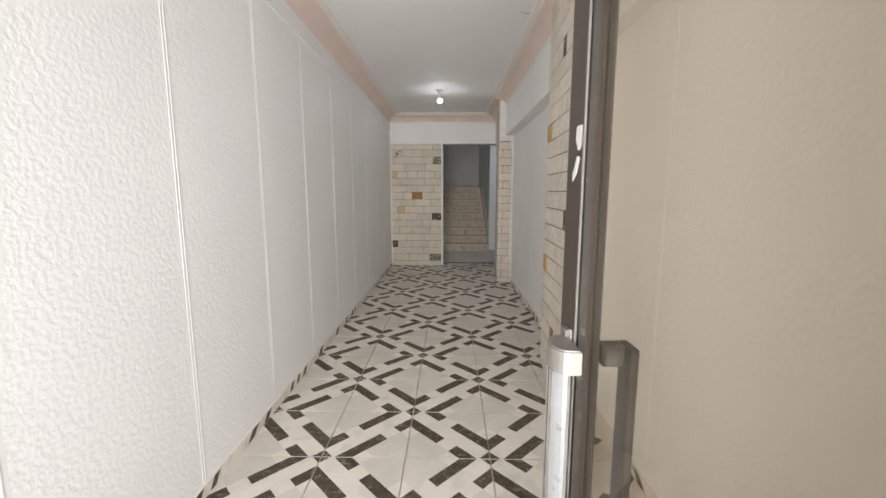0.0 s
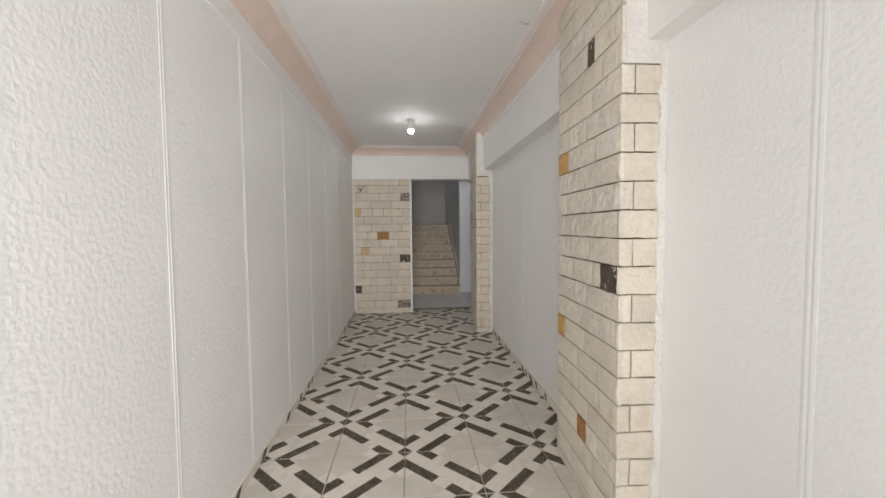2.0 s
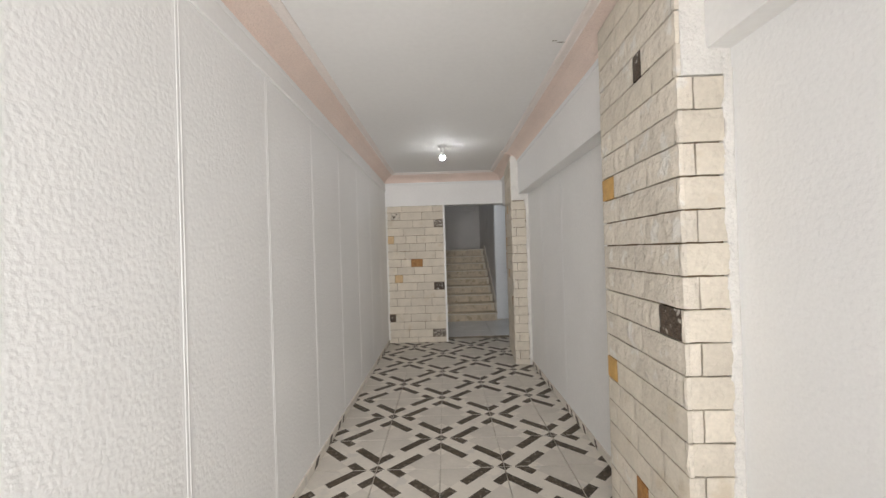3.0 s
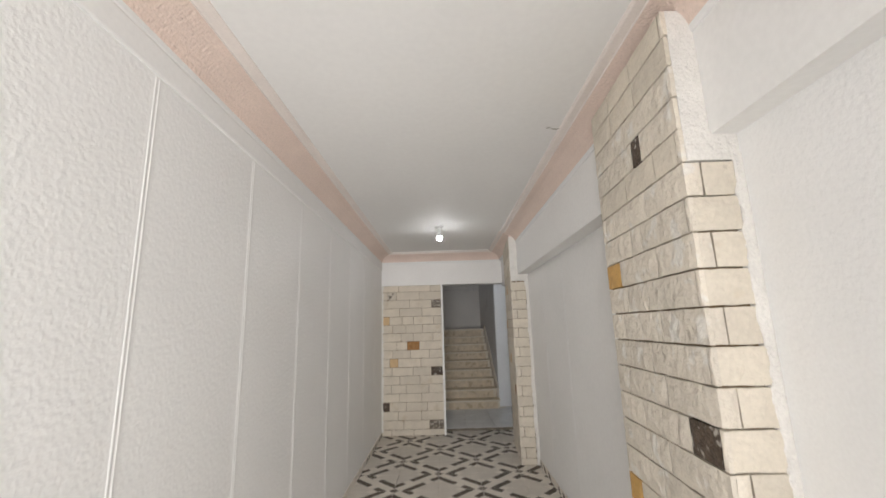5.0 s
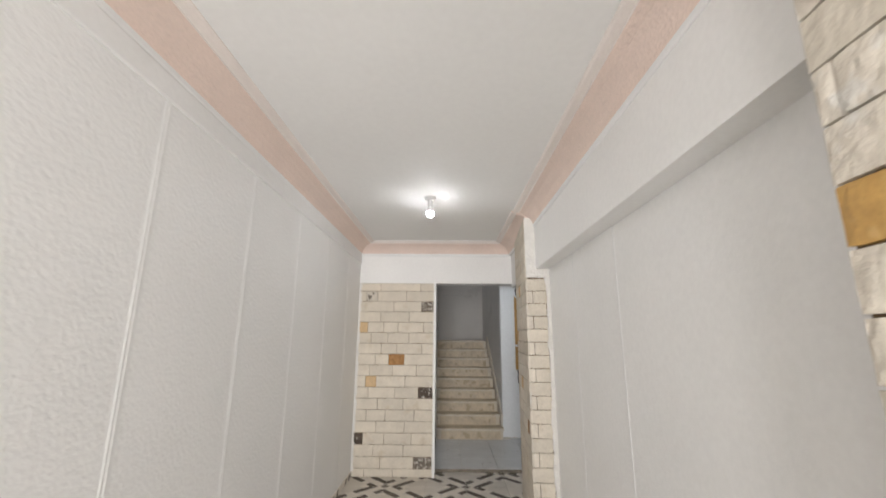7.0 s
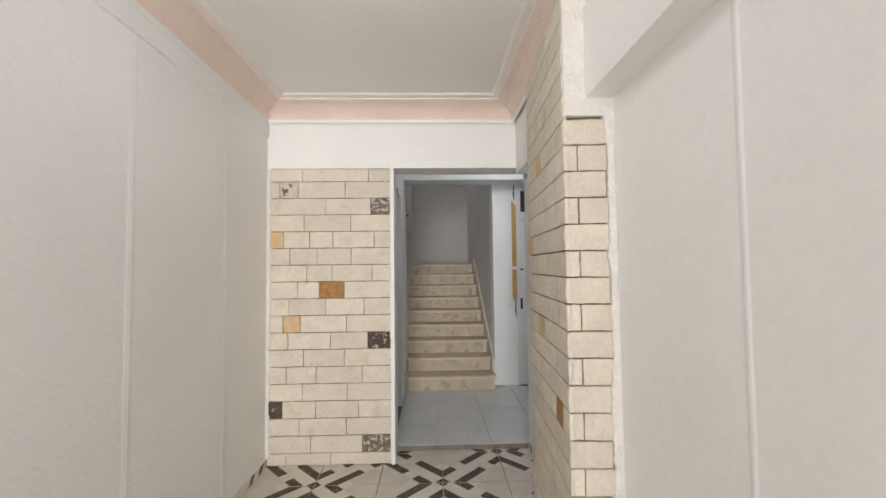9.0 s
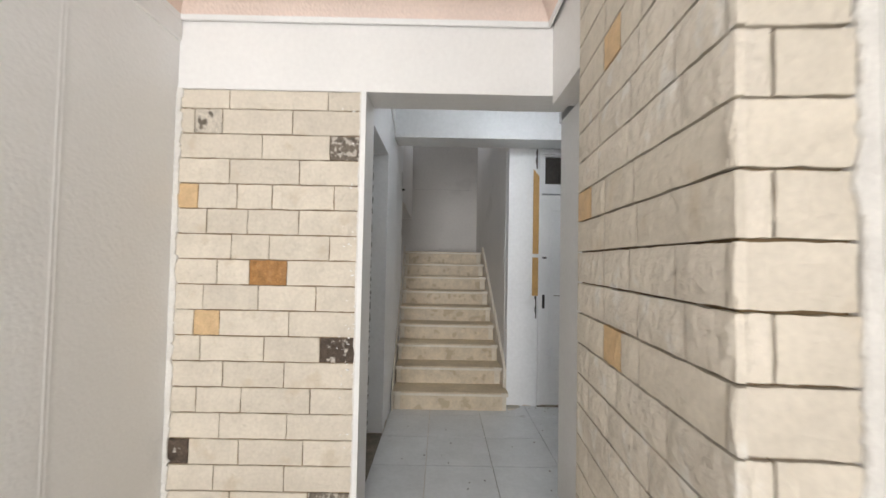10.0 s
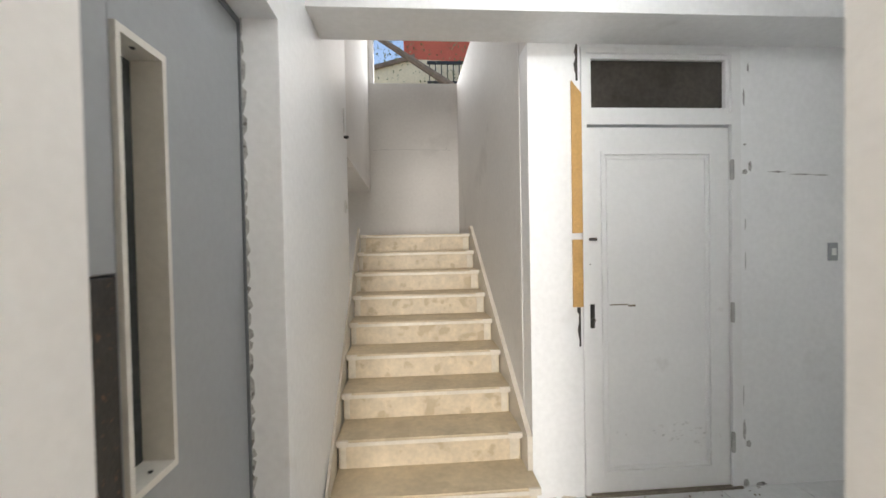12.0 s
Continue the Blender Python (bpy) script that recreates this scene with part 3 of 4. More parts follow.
# ---- ceiling bulbs ----
def bulb_lamp(name, x, y, zc, glow, label):
    lamp = thing(name, (x, y, zc), label, "lamp")
    put("ceiling_rose", lathe([(0.052, 0.0), (0.05, -0.012), (0.036, -0.022), (0.02, -0.026)], (x, y, zc - 0.001), seg=28), PLASTIC, lamp, "white plastic ceiling rose", True)
    put("lamp_holder", lathe([(0.019, -0.024), (0.021, -0.035), (0.021, -0.072), (0.016, -0.078)], (x, y, zc), seg=20), PLASTIC, lamp, "", True)
    put("bulb_base", lathe([(0.014, -0.076), (0.020, -0.088), (0.028, -0.108), (0.0318, -0.124), (0.0330, -0.1305)], (x, y, zc), seg=24), PLASTIC, lamp, "white plastic bulb base", True)
    put("bulb", lathe([(0.0329, -0.1306), (0.0335, -0.135), (0.0325, -0.147), (0.027, -0.160), (0.017, -0.169), (0.006, -0.172)], (x, y, zc), seg=24),
        glow, lamp, "lit frosted bulb", True)
    return lamp


bulb_lamp("ceiling_lamp", 0.08, 5.56, CZ, BULB, "lit bare bulb in a white holder on the corridor ceiling")
bulb_lamp("ceiling_lamp", 1.12, 8.00, HC, BULB_HALL, "lit bare bulb in a white holder on the hall ceiling")


# ---- lift door in its recess ----
lift = thing("lift_door", (-0.1, 7.98, HZ), "grey painted steel lift door with a narrow framed window", "lift door")
LX = -0.078


def framed_panel(x, y0, y1, z0, z1, wy0, wy1, wz0, wz1, t):
    return boxes((x - t, y0, z0, x, wy0, z1), (x - t, wy1, z0, x, y1, z1), (x - t, wy0, z0, x, wy1, wz0), (x - t, wy0, wz1, x, wy1, z1))


put("door_leaf", framed_panel(LX, 7.828, 8.414, HZ, 2.194, 7.843, 7.980, 0.93, 1.873, 0.03), LIFT, lift)
put("door_jamb", boxes((LX - 0.04, 8.417, HZ, LX + 0.006, 8.428, 2.215), (LX - 0.04, 7.565, 2.197, LX + 0.006, 8.417, 2.215), (LX - 0.04, 7.565, HZ, LX + 0.012, 7.60, 2.19)),
    LIFT_D, lift, "dark grey steel door jamb")
put("window_frame", boxes((LX - 0.08, 7.831, 0.915, LX + 0.012, 7.845, 1.888), (LX - 0.08, 7.978, 0.915, LX + 0.012, 7.992, 1.888),
                          (LX - 0.08, 7.845, 0.915, LX + 0.012, 7.978, 0.932), (LX - 0.08, 7.845, 1.871, LX + 0.012, 7.978, 1.888)), LIFT_FR, lift, "cream painted window frame")
put("window_pane", box(LX - 0.066, 7.846, 0.933, LX - 0.060, 7.977, 1.870), DARKGLASS, lift, "dark wired glass pane")
put("screw", lathe([(0.006, 0.0), (0.004, -0.003)], (LX - 0.01, 7.912, 1.8705), seg=8), BLACK, lift)
put("screw", lathe([(0.006, 0.003), (0.004, 0.0)], (LX - 0.01, 7.925, 0.933), seg=8), BLACK, lift)
put("pull_strip", box(LX - 0.03, 7.70, HZ, LX + 0.004, 7.824, 1.382, 0.003, 1), BLACK, lift, "black recessed pull strip")
put("upper_strip", box(LX - 0.03, 7.70, 1.387, LX + 0.004, 7.824, 2.19, 0.003, 1), LIFT, lift, "grey upper strip of the door edge")
structure("trim_lift_recess", boxes((LX + 0.004, 8.4285, HZ, HL - 0.002, 8.4305, 2.22)), HALLW, "white painted reveal of the lift recess", "trim")
structure("floor_lift_sill", box(-0.198, YH, -0.05, HL, 8.43, HZ + 0.004), CEMENT, "bare cement sill in the lift recess", "floor")
# ragged plaster line where the jamb meets the recess
bm = bmesh.new()
rnd = random.Random(21)
z = HZ
while z < 2.2:
    dz = rnd.uniform(0.03, 0.10)
    prism([(LX + 0.006, z), (LX + 0.011 + rnd.uniform(0, 0.012), z + dz * 0.3), (LX + 0.010 + rnd.uniform(0, 0.012), z + dz * 0.8), (LX + 0.006, z + dz)],
          "y", 8.4255, 8.428, 0, bm)
    z += dz
structure("trim_lift_edge", bm, PUTTY, "ragged grey putty line along the lift jamb", "trim")


# ---- old white door with its fanlight ----
door = thing("panel_door", (1.83, DY, HZ), "old white painted wooden door, scuffed and closed, below a fanlight", "door")
FX0, FX1 = 1.407, 2.298
put("door_frame", boxes((FX0, DY - 0.012, HZ, FX0 + 0.028, DY + 0.12, 2.455), (2.245, DY - 0.012, HZ, FX1, DY + 0.12, 2.455),
                        (FX0 + 0.028, DY - 0.012, 2.424, 2.245, DY + 0.12, 2.455), (FX0 + 0.028, DY - 0.012, 2.045, 2.245, DY + 0.12, 2.111)), DOORW, door)
door_leaf = put("door_leaf", box(1.437, DY + 0.004, HZ + 0.012, 2.242, DY + 0.044, 2.034, 0.003, 1), DOORW, door, "white painted door leaf with a raised panel")
PZ0, PZ1, PA, PB = 0.155, 1.905, 1.513, 2.140
put("panel_moulding", boxes((PA, DY - 0.007, PZ0, PA + 0.018, DY + 0.004, PZ1), (PB - 0.018, DY - 0.007, PZ0, PB, DY + 0.004, PZ1),
                            (PA + 0.018, DY - 0.007, PZ0, PB - 0.018, DY + 0.004, PZ0 + 0.018), (PA + 0.018, DY - 0.007, PZ1 - 0.018, PB - 0.018, DY + 0.004, PZ1)), DOORW, door_leaf)
put("panel_moulding", boxes((PA + 0.03, DY - 0.002, PZ0 + 0.03, PA + 0.042, DY + 0.004, PZ1 - 0.03), (PB - 0.042, DY - 0.002, PZ0 + 0.03, PB - 0.03, DY + 0.004, PZ1 - 0.03),
                            (PA + 0.042, DY - 0.002, PZ0 + 0.03, PB - 0.042, DY + 0.004, PZ0 + 0.042), (PA + 0.042, DY - 0.002, PZ1 - 0.042, PB - 0.042, DY + 0.004, PZ1 - 0.03)),
    DOORW, door_leaf)
put("fanlight_pane", box(1.465, DY + 0.03, 2.138, 2.225, DY + 0.036, 2.402), TRANSOM, door, "dark dirty fanlight glass")
put("fanlight_frame", boxes((1.436, DY + 0.004, 2.112, 1.466, DY + 0.05, 2.424), (2.224, DY + 0.004, 2.112, 2.244, DY + 0.05, 2.424),
                            (1.466, DY + 0.004, 2.112, 2.224, DY + 0.05, 2.139), (1.466, DY + 0.004, 2.401, 2.224, DY + 0.05, 2.424)), DOORW, door)
put("lock_plate", box(1.447, DY - 0.003, 0.955, 1.472, DY + 0.004, 1.085, 0.003, 1), BLACK, door_leaf, "rusted black lock plate")
put("keyhole_knob", lathe([(0.010, 0.0), (0.012, -0.014), (0.006, -0.018)], (1.458, DY - 0.003, 1.0), "y", 12), BLACK, door_leaf)
for z in (1.30, 1.435):
    put("bolt", box(1.445, DY - 0.010, z - 0.008 if z > 1.4 else z - 0.002, 1.485 if z > 1.4 else 1.449, DY + 0.004, z + 0.008 if z > 1.4 else z + 0.002, 0.001, 1), BLACK, door_leaf)
for z in (0.30, 1.02, 1.80):
    put("hinge", lathe([(0.008, -0.055), (0.010, -0.05), (0.010, 0.05), (0.008, 0.055)], (2.244, DY - 0.014, z), seg=10), STEEL, door)
put("crack", boxes((1.55, DY + 0.0025, 1.075, 1.66, DY + 0.0039, 1.081), (1.66, DY + 0.0025, 1.066, 1.70, DY + 0.0039, 1.076)), CEMENT, door_leaf, "flaked crack in the paint")
rnd = random.Random(91)
bm = bmesh.new()
for _ in range(46):
    x, z, w, hh = rnd.gauss(1.95, 0.12), rnd.gauss(0.36, 0.035), rnd.uniform(0.006, 0.04), rnd.uniform(0.003, 0.016)
    prism([(x - w / 2, z), (x, z - hh / 2), (x + w / 2, z + hh * 0.2), (x + w * 0.1, z + hh / 2)], "y", DY + 0.0028, DY + 0.0038, 0, bm)
put("scuff", bm, SCUFF, door_leaf, "grey scuff marks near the foot")
# thin dark line, almost unbroken, between frame and leaf
bm = bmesh.new()
z = HZ + 0.02
while z < 2.03:
    dz = rnd.uniform(0.03, 0.16)
    if rnd.random() < 0.98:
        prism([(1.4347, z), (1.4347 + rnd.uniform(0.0015, 0.003), z), (1.4347 + rnd.uniform(0.0015, 0.003), z + dz), (1.4347, z + dz)], "y", DY + 0.001, DY + 0.0036, 0, bm)
    z += dz
put("worn_edge", bm, CEMENT, door_leaf, "thin dark line along the closing edge")
put("threshold", box(FX0, DY - 0.02, HZ, FX1, DY + 0.12, HZ + 0.012), CEMENT, door)
strip = thing("wood_strip", (1.38, DY, 1.09), "raw orange wooden cover strip nailed beside the door", "wood strip", "strips beside the door")
put("board", prism([(1.352, 1.47), (1.405, 1.47), (1.405, 2.21), (1.352, 2.275)], "y", DY - 0.014, DY - 0.0005), WOOD, strip)
strip2 = thing("wood_strip", (1.38, DY, 1.08), "short raw orange wooden cover strip beside the lock", "wood strip", "strips beside the door")
put("board", prism([(1.350, 1.075), (1.404, 1.075), (1.404, 1.435), (1.351, 1.435)], "y", DY - 0.014, DY - 0.0005), WOOD, strip2)
# broken plaster along the frame
bm = bmesh.new()
rnd = random.Random(4)
for x, z0, z1, amp in ((1.388, 0.86, 1.07, 0.016), (1.386, 2.28, 2.47, 0.018)):
    z, w = z0, amp * 0.3
    while z < z1:
        dz = min(rnd.uniform(0.012, 0.04), z1 - z + 0.001)
        w2 = rnd.uniform(0.15, 1.0) * amp
        prism([(x - w, z), (x + 0.005, z), (x + 0.006, z + dz), (x - w2, z + dz)], "y", DY - 0.0022, DY - 0.0002, 0, bm)
        w = w2
        z += dz
structure("trim_broken_plaster", bm, BLACK, "dark broken plaster beside the door frame", "trim")
bm = bmesh.new()
for x, z, w, hh in ((2.33, 1.79, 0.05, 0.03), (2.36, 1.82, 0.03, 0.06), (2.33, 1.94, 0.03, 0.012), (2.325, 2.2, 0.016, 0.10), (2.35, 2.36, 0.02, 0.05), (2.33, 1.5, 0.008, 0.06),
                    (2.33, 1.3, 0.006, 0.1), (2.32, 0.36, 0.03, 0.12), (2.345, 0.28, 0.05, 0.04), (2.315, 0.55, 0.006, 0.12), (2.33, 0.06, 0.06, 0.05), (2.42, 0.05, 0.10, 0.025)):
    w *= 0.6
    prism([(x - w / 2, z - hh * 0.3), (x + w * 0.2, z - hh / 2), (x + w / 2, z), (x + w * 0.1, z + hh / 2), (x - w * 0.4, z + hh * 0.3)], "y", DY - 0.0022, DY - 0.0002, 0, bm)
for x, z, w in ((2.52, 1.79, 0.12), (2.66, 1.775, 0.16), (2.78, 1.77, 0.1)):
    prism([(x - w / 2, z), (x, z - 0.006), (x + w / 2, z - 0.002), (x, z + 0.004)], "y", DY - 0.0022, DY - 0.0002, 0, bm)
structure("trim_chipped_plaster", bm, PUTTY, "chipped patches and a crack in the door wall", "trim")
sw = thing("wall_switch", (2.83, DY, 1.35), "grey plastic wall switch on the white wall", "switch")
put("plate", box(2.815, DY - 0.012, 1.29, 2.87, DY - 0.0003, 1.39, 0.003, 1), LIFT, sw)
put("rocker", box(2.83, DY - 0.016, 1.32, 2.855, DY - 0.012, 1.36, 0.001, 1), PLASTIC, sw)

# small fittings on the lift-side wall
sw = thing("wall_switch", (HL, 9.95, 1.70), "small white switch on the stair wall", "switch")
put("plate", box(HL + 0.0003, 9.92, 1.66, HL + 0.011, 9.98, 1.75, 0.003, 1), PLASTIC, sw)
put("rocker", box(HL + 0.011, 9.935, 1.69, HL + 0.015, 9.965, 1.72, 0.001, 1), LIFT_FR, sw)
pipe = thing("cable_stub", (HL, 9.95, 2.2), "cut cable stub with a black end on the stair wall", "cable")
put("conduit", box(HL + 0.0003, 9.945, 2.24, HL + 0.012, 9.965, 2.42, 0.004, 1), PLASTIC, pipe)
put("cable_end", lathe([(0.010, 0.0), (0.012, 0.02), (0.008, 0.035)], (HL + 0.0005, 9.97, 2.215), "x", 10), BLACK, pipe)
cab = thing("wire", (HL, 8.6, 2.45), "thin pale cable run along the top of the hall wall", "cable")
bm = bmesh.new()
prev = None
for i in range(10):
    y = 8.45 + i * 0.038
    z = 2.62 - 0.10 * (i / 9.0) + 0.012 * math.sin(i * 1.3)
    if prev:
        prism([(prev[0], prev[1] - 0.004), (y, z - 0.004), (y, z + 0.004), (prev[0], prev[1] + 0.004)], "x", HL + 0.0003, HL + 0.008, 0, bm)
    prev = (y, z)
put("cable", bm, PLASTIC, cab)


# ---- marble staircase ----
stairs = thing("staircase", (0.6, Y1, HZ), "worn cream marble staircase of nine steps, stained treads", "stairs")
core = bmesh.new()
pts = [(Y1 + 0.05, HZ - 0.03)]
for k in range(1, 10):
    y = Y1 + 0.03 + (k - 1) * GO
    pts += [(y + 0.02, HZ + (k - 1) * RI - (0.0 if k > 1 else 0.03)), (y + 0.02, HZ + k * RI - 0.036)]
pts += [(SY, LZ - 0.036), (SY, LZ - 0.2), (Y1 + 0.3, HZ - 0.05)]
prism(pts[1:], "x", HL + 0.006, SX - 0.10, bm=core)
put("core", core, CEMENT, stairs)
rnd_end = random.Random(77)
for k in range(1, 10):
    y = Y1 + (k - 1) * GO
    zt = HZ + k * RI
    xr = (SX - 0.030 if k > 1 else SX - 0.006) - max(0.0, y - DY) * math.tan(radians(RIGHT_SKEW))
    xl = HL + 0.014 - max(0.0, y - DY) * math.tan(radians(LEFT_SKEW))
    y_back = y + GO + 0.028 if k < 9 else SY - 0.002
    if k == 1:
        tread = boxes((xl, y, zt - 0.034, SX - 0.031, y_back, zt), (SX - 0.031, y, zt - 0.034, xr, DY - 0.004, zt))
        riser = boxes((xl + 0.01, y + 0.024, HZ, xr - 0.015, y + 0.045, zt - 0.034), (xr - 0.03, y + 0.045, HZ, xr - 0.015, DY - 0.004, zt - 0.034))
    else:
        tread = box(xl, y, zt - 0.034, xr, y_back, zt)
        riser = box(xl + 0.008, y + 0.026, zt - RI, xr - 0.006, y + 0.046, zt - 0.034)
    bmesh.ops.bevel(tread, geom=[e for e in tread.edges if all(abs(v.co.y - y) < 1e-4 for v in e.verts) and abs(e.verts[0].co.z - e.verts[1].co.z) < 1e-4],
                    offset=0.008, segments=3, affect='EDGES')
    put("tread", tread, STEP, stairs)
    put("nosing_strip", box(xl + 0.002, y - 0.0035, zt - 0.030, xr - 0.002, y - 0.0005, zt - 0.009, 0.001, 1), NOSE, stairs)
    put("riser", riser, RISER, stairs)
    # the unworn ends of the marble stay white
    for a, b in ((xl + 0.001, xl + rnd_end.uniform(0.055, 0.09)), (xr - rnd_end.uniform(0.05, 0.085), xr - 0.001)):
        put("nosing_end", box(a, y - 0.006, zt - 0.032, b, y + 0.012, zt + 0.0015, 0.002, 1), NOSE, stairs)
        yr = y + (0.0215 if k == 1 else 0.0235)
        put("riser_end", box(a + 0.012, yr, zt - RI + 0.004, b - 0.014, yr + 0.004, zt - 0.040, 0.001, 1), RISER_END, stairs)
side_skirtings = []
# sloping side skirtings
ya, yb = Y1 - 0.03, Y1 + 8 * GO
sl = RI / GO
for x0, x1, nm in ((HL + 0.0005, HL + 0.0135, "skirting"), (SX - 0.0285, SX - 0.0005, "skirting")):
    y_s = ya if x0 < 0.5 else DY + 0.001
    z_s = HZ + RI + (y_s - Y1) * sl
    sk = put(nm, prism([(y_s, HZ), (y_s, z_s + 0.075), (yb, LZ + 0.075), (yb + 0.06, LZ + 0.075), (yb + 0.06, LZ - 0.1), (y_s + 0.35, HZ)], "x", x0, x1), NOSE, stairs, "pale marble side skirting")
    side_skirtings.append(sk)

bm = bmesh.new()
x = 0.03
rnd = random.Random(14)
z = 2.56
while x < 0.92:
    w = rnd.uniform(0.04, 0.12)
    z2 = z + rnd.uniform(-0.010, 0.008)
    prism([(x, z - 0.002), (x + w, z2 - 0.002), (x + w, z2 + 0.001), (x, z + 0.001)], "y", SY - 0.0012, SY - 0.0002, 0, bm)
    x, z = x + w, z2
for x, z in ((0.92, 2.58), (0.62, 2.2), (0.3, 3.0)):
    prism([(x - 0.006, z), (x, z - 0.006), (x + 0.006, z), (x, z + 0.006)], "y", SY - 0.0012, SY - 0.0002, 0, bm)
structure("trim_landing_crack", bm, PUTTY, "hairline crack across the landing wall", "crack")

# stair window frame
win = tagged(new("window_1"), "open stair window with a white frame on the lit side", "window", kind="structure")
win.location = (0.6, SY, 3.37)
bpy.context.view_layer.update()
put("window_frame", boxes((0.002, SY + 0.02, 3.372, 0.05, SY + 0.10, 4.118)), DOORW, win)
put("window_sill", box(0.052, SY + 0.02, 3.370, SX - 0.002, SY + 0.19, 3.376), CEMENT, win)


# the stair walls run a little askew to the corridor
for pivot, angle, names in ((HL, LEFT_SKEW, ("wall_stair_left",)), (SX, RIGHT_SKEW, ("wall_stair_right",))):
    turned = pose(pivot, DY, 0, 0, 0, angle) @ pose(-pivot, -DY, 0)
    for ob in [o for o in scene.objects if o.name in names or (angle == LEFT_SKEW and o.name.split(".")[0] in ("wall_switch", "cable_stub") and o.location.y > 9.5)]:
        ob.matrix_world = turned @ ob.matrix_world
    for ob in side_skirtings:
        if (ob.bound_box[0][0] < 0.5) == (pivot == HL):
            ob.matrix_parent_inverse = stairs.matrix_world.inverted() @ turned


# ---- street side seen through the stair window ----
red = thing("red_building", (4.0, 22.0, -0.13), "red rendered building with a plain parapet behind the stairs", "building")
put("wall", box(0.3, 21.0, -0.13, 9.0, 27.0, 9.6), FACADE_RED, red)
put("parapet", box(0.2, 20.9, 9.6, 9.1, 27.1, 9.85, 0.02, 1), FACADE_RED, red)
for i in range(3):
    put("window", box(1.6 + i * 2.3, 20.96, 5.2, 2.6 + i * 2.3, 20.99, 6.5, 0.01, 1), DARKGLASS, red)
cream = thing("cream_building", (-1.5, 17.5, -0.13), "low cream rendered building with a sloping top", "building")
put("wall", prism([(-4.0, -0.13), (2.0, -0.13), (2.0, 6.15), (0.6, 6.2), (-4.0, 4.9)], "y", 17.5, 20.0), FACADE_CREAM, cream)
put("coping", prism([(-4.0, 4.9), (0.6, 6.2), (0.6, 6.3), (-4.0, 5.0)], "y", 17.4, 20.1), BARK, cream)
fence = thing("iron_fence", (1.4, 17.0, -0.13), "black iron fence with upright bars on a low cream wall", "fence")
put("base_wall", box(0.9, 17.0, -0.13, 3.4, 17.2, 5.35), FACADE_CREAM, fence)
put("rail", box(0.9, 17.06, 5.90, 3.4, 17.12, 5.97), IRON, fence)
put("rail", box(0.9, 17.06, 5.42, 3.4, 17.12, 5.47), IRON, fence)
bar = boxes((-0.012, -0.012, 0, 0.012, 0.012, 0.55))
first = None
for i in range(17):
    ob = put("bar", bar, IRON, fence) if first is None else new("bar", first.data)
    if first is None:
        first = ob
    else:
        ob.parent = fence
        ob.matrix_parent_inverse = fence.matrix_world.inverted()
    ob.location = (0.96 + i * 0.15, 17.09, 5.38)


def tree(name, base, lean, height, seed, label, leaf=1.0, bough=None):
    rnd = random.Random(seed)
    t = thing(name, base, label, "tree")
    bm = bmesh.new()

    def limb(a, b, r0, r1, seg=8):
        d = (b - a).normalized()
        s = d.orthogonal().normalized()
        u = d.cross(s)
        ra = [bm.verts.new(a + (s * math.cos(2 * math.pi * i / seg) + u * math.sin(2 * math.pi * i / seg)) * r0) for i in range(seg)]
        rb = [bm.verts.new(b + (s * math.cos(2 * math.pi * i / seg) + u * math.sin(2 * math.pi * i / seg)) * r1) for i in range(seg)]
        for i in range(seg):
            bm.faces.new((ra[i], ra[(i + 1) % seg], rb[(i + 1) % seg], rb[i]))
        bm.faces.new(rb)

    p = Vector(base)
    pts = [p]
    for i in range(5):
        p = p + Vector((lean[0] + rnd.uniform(-0.15, 0.15), lean[1] + rnd.uniform(-0.1, 0.1), 1)) * (height / 5)
        pts.append(p)
    for i in range(5):
        limb(pts[i], pts[i + 1], 0.16 - 0.022 * i, 0.16 - 0.022 * (i + 1))
    tips = []
    for i in range(9):
        a = pts[rnd.choice((2, 3, 4))]
        b = a + Vector((rnd.uniform(-1.6, 1.6), rnd.uniform(-1.0, 1.0), rnd.uniform(0.4, 1.6)))
        limb(a, b, 0.05, 0.015, 6)
        tips.append(b)
    if bough:
        limb(Vector(bough[0]), Vector(bough[1]), 0.11, 0.06)
        tips = [Vector(bough[0]).lerp(Vector(bough[1]), f) + Vector((0, 0, 0.3)) for f in (0.5, 0.8, 1.0, 1.1)]
    put("trunk", bm, BARK, t)
    bm = bmesh.new()
    for tip in tips + pts[3:]:
        for _ in range(130):
            c = tip + Vector((rnd.gauss(0, 0.55), rnd.gauss(0, 0.55), rnd.gauss(0, 0.42)))
            q = Euler((rnd.uniform(0, 6.3), rnd.uniform(0, 6.3), rnd.uniform(0, 6.3))).to_matrix()
            s = rnd.uniform(0.05, 0.10) * leaf
            v = [bm.verts.new(c + q @ Vector(o)) for o in ((-s, 0, 0), (0, -s * 0.4, 0.01), (s, 0, 0), (0, s * 0.4, 0.01))]
            bm.faces.new(v)
    put("crown", bm, LEAF, t, "loose small green leaves")


tree("tree", (3.0, 16.2, -0.13), (0.0, 0.0), 6.4, 3, "thin street tree with a slanting bough and sparse leaves", 0.5, ((3.0, 16.2, 4.0), (-0.5, 16.4, 6.35)))
tree("tree", (-2.6, 23.0, -0.13), (0.05, 0.0), 10.5, 8, "tall leafy street tree behind the low building", 0.8)
tree("tree", (0.0, 29.0, -0.13), (0.02, 0.0), 11.5, 12, "far leafy street tree with gaps of sky")


# ---- stone cladding ----
def ex(px):
    return 0.064 - (583 - px) * 0.00208


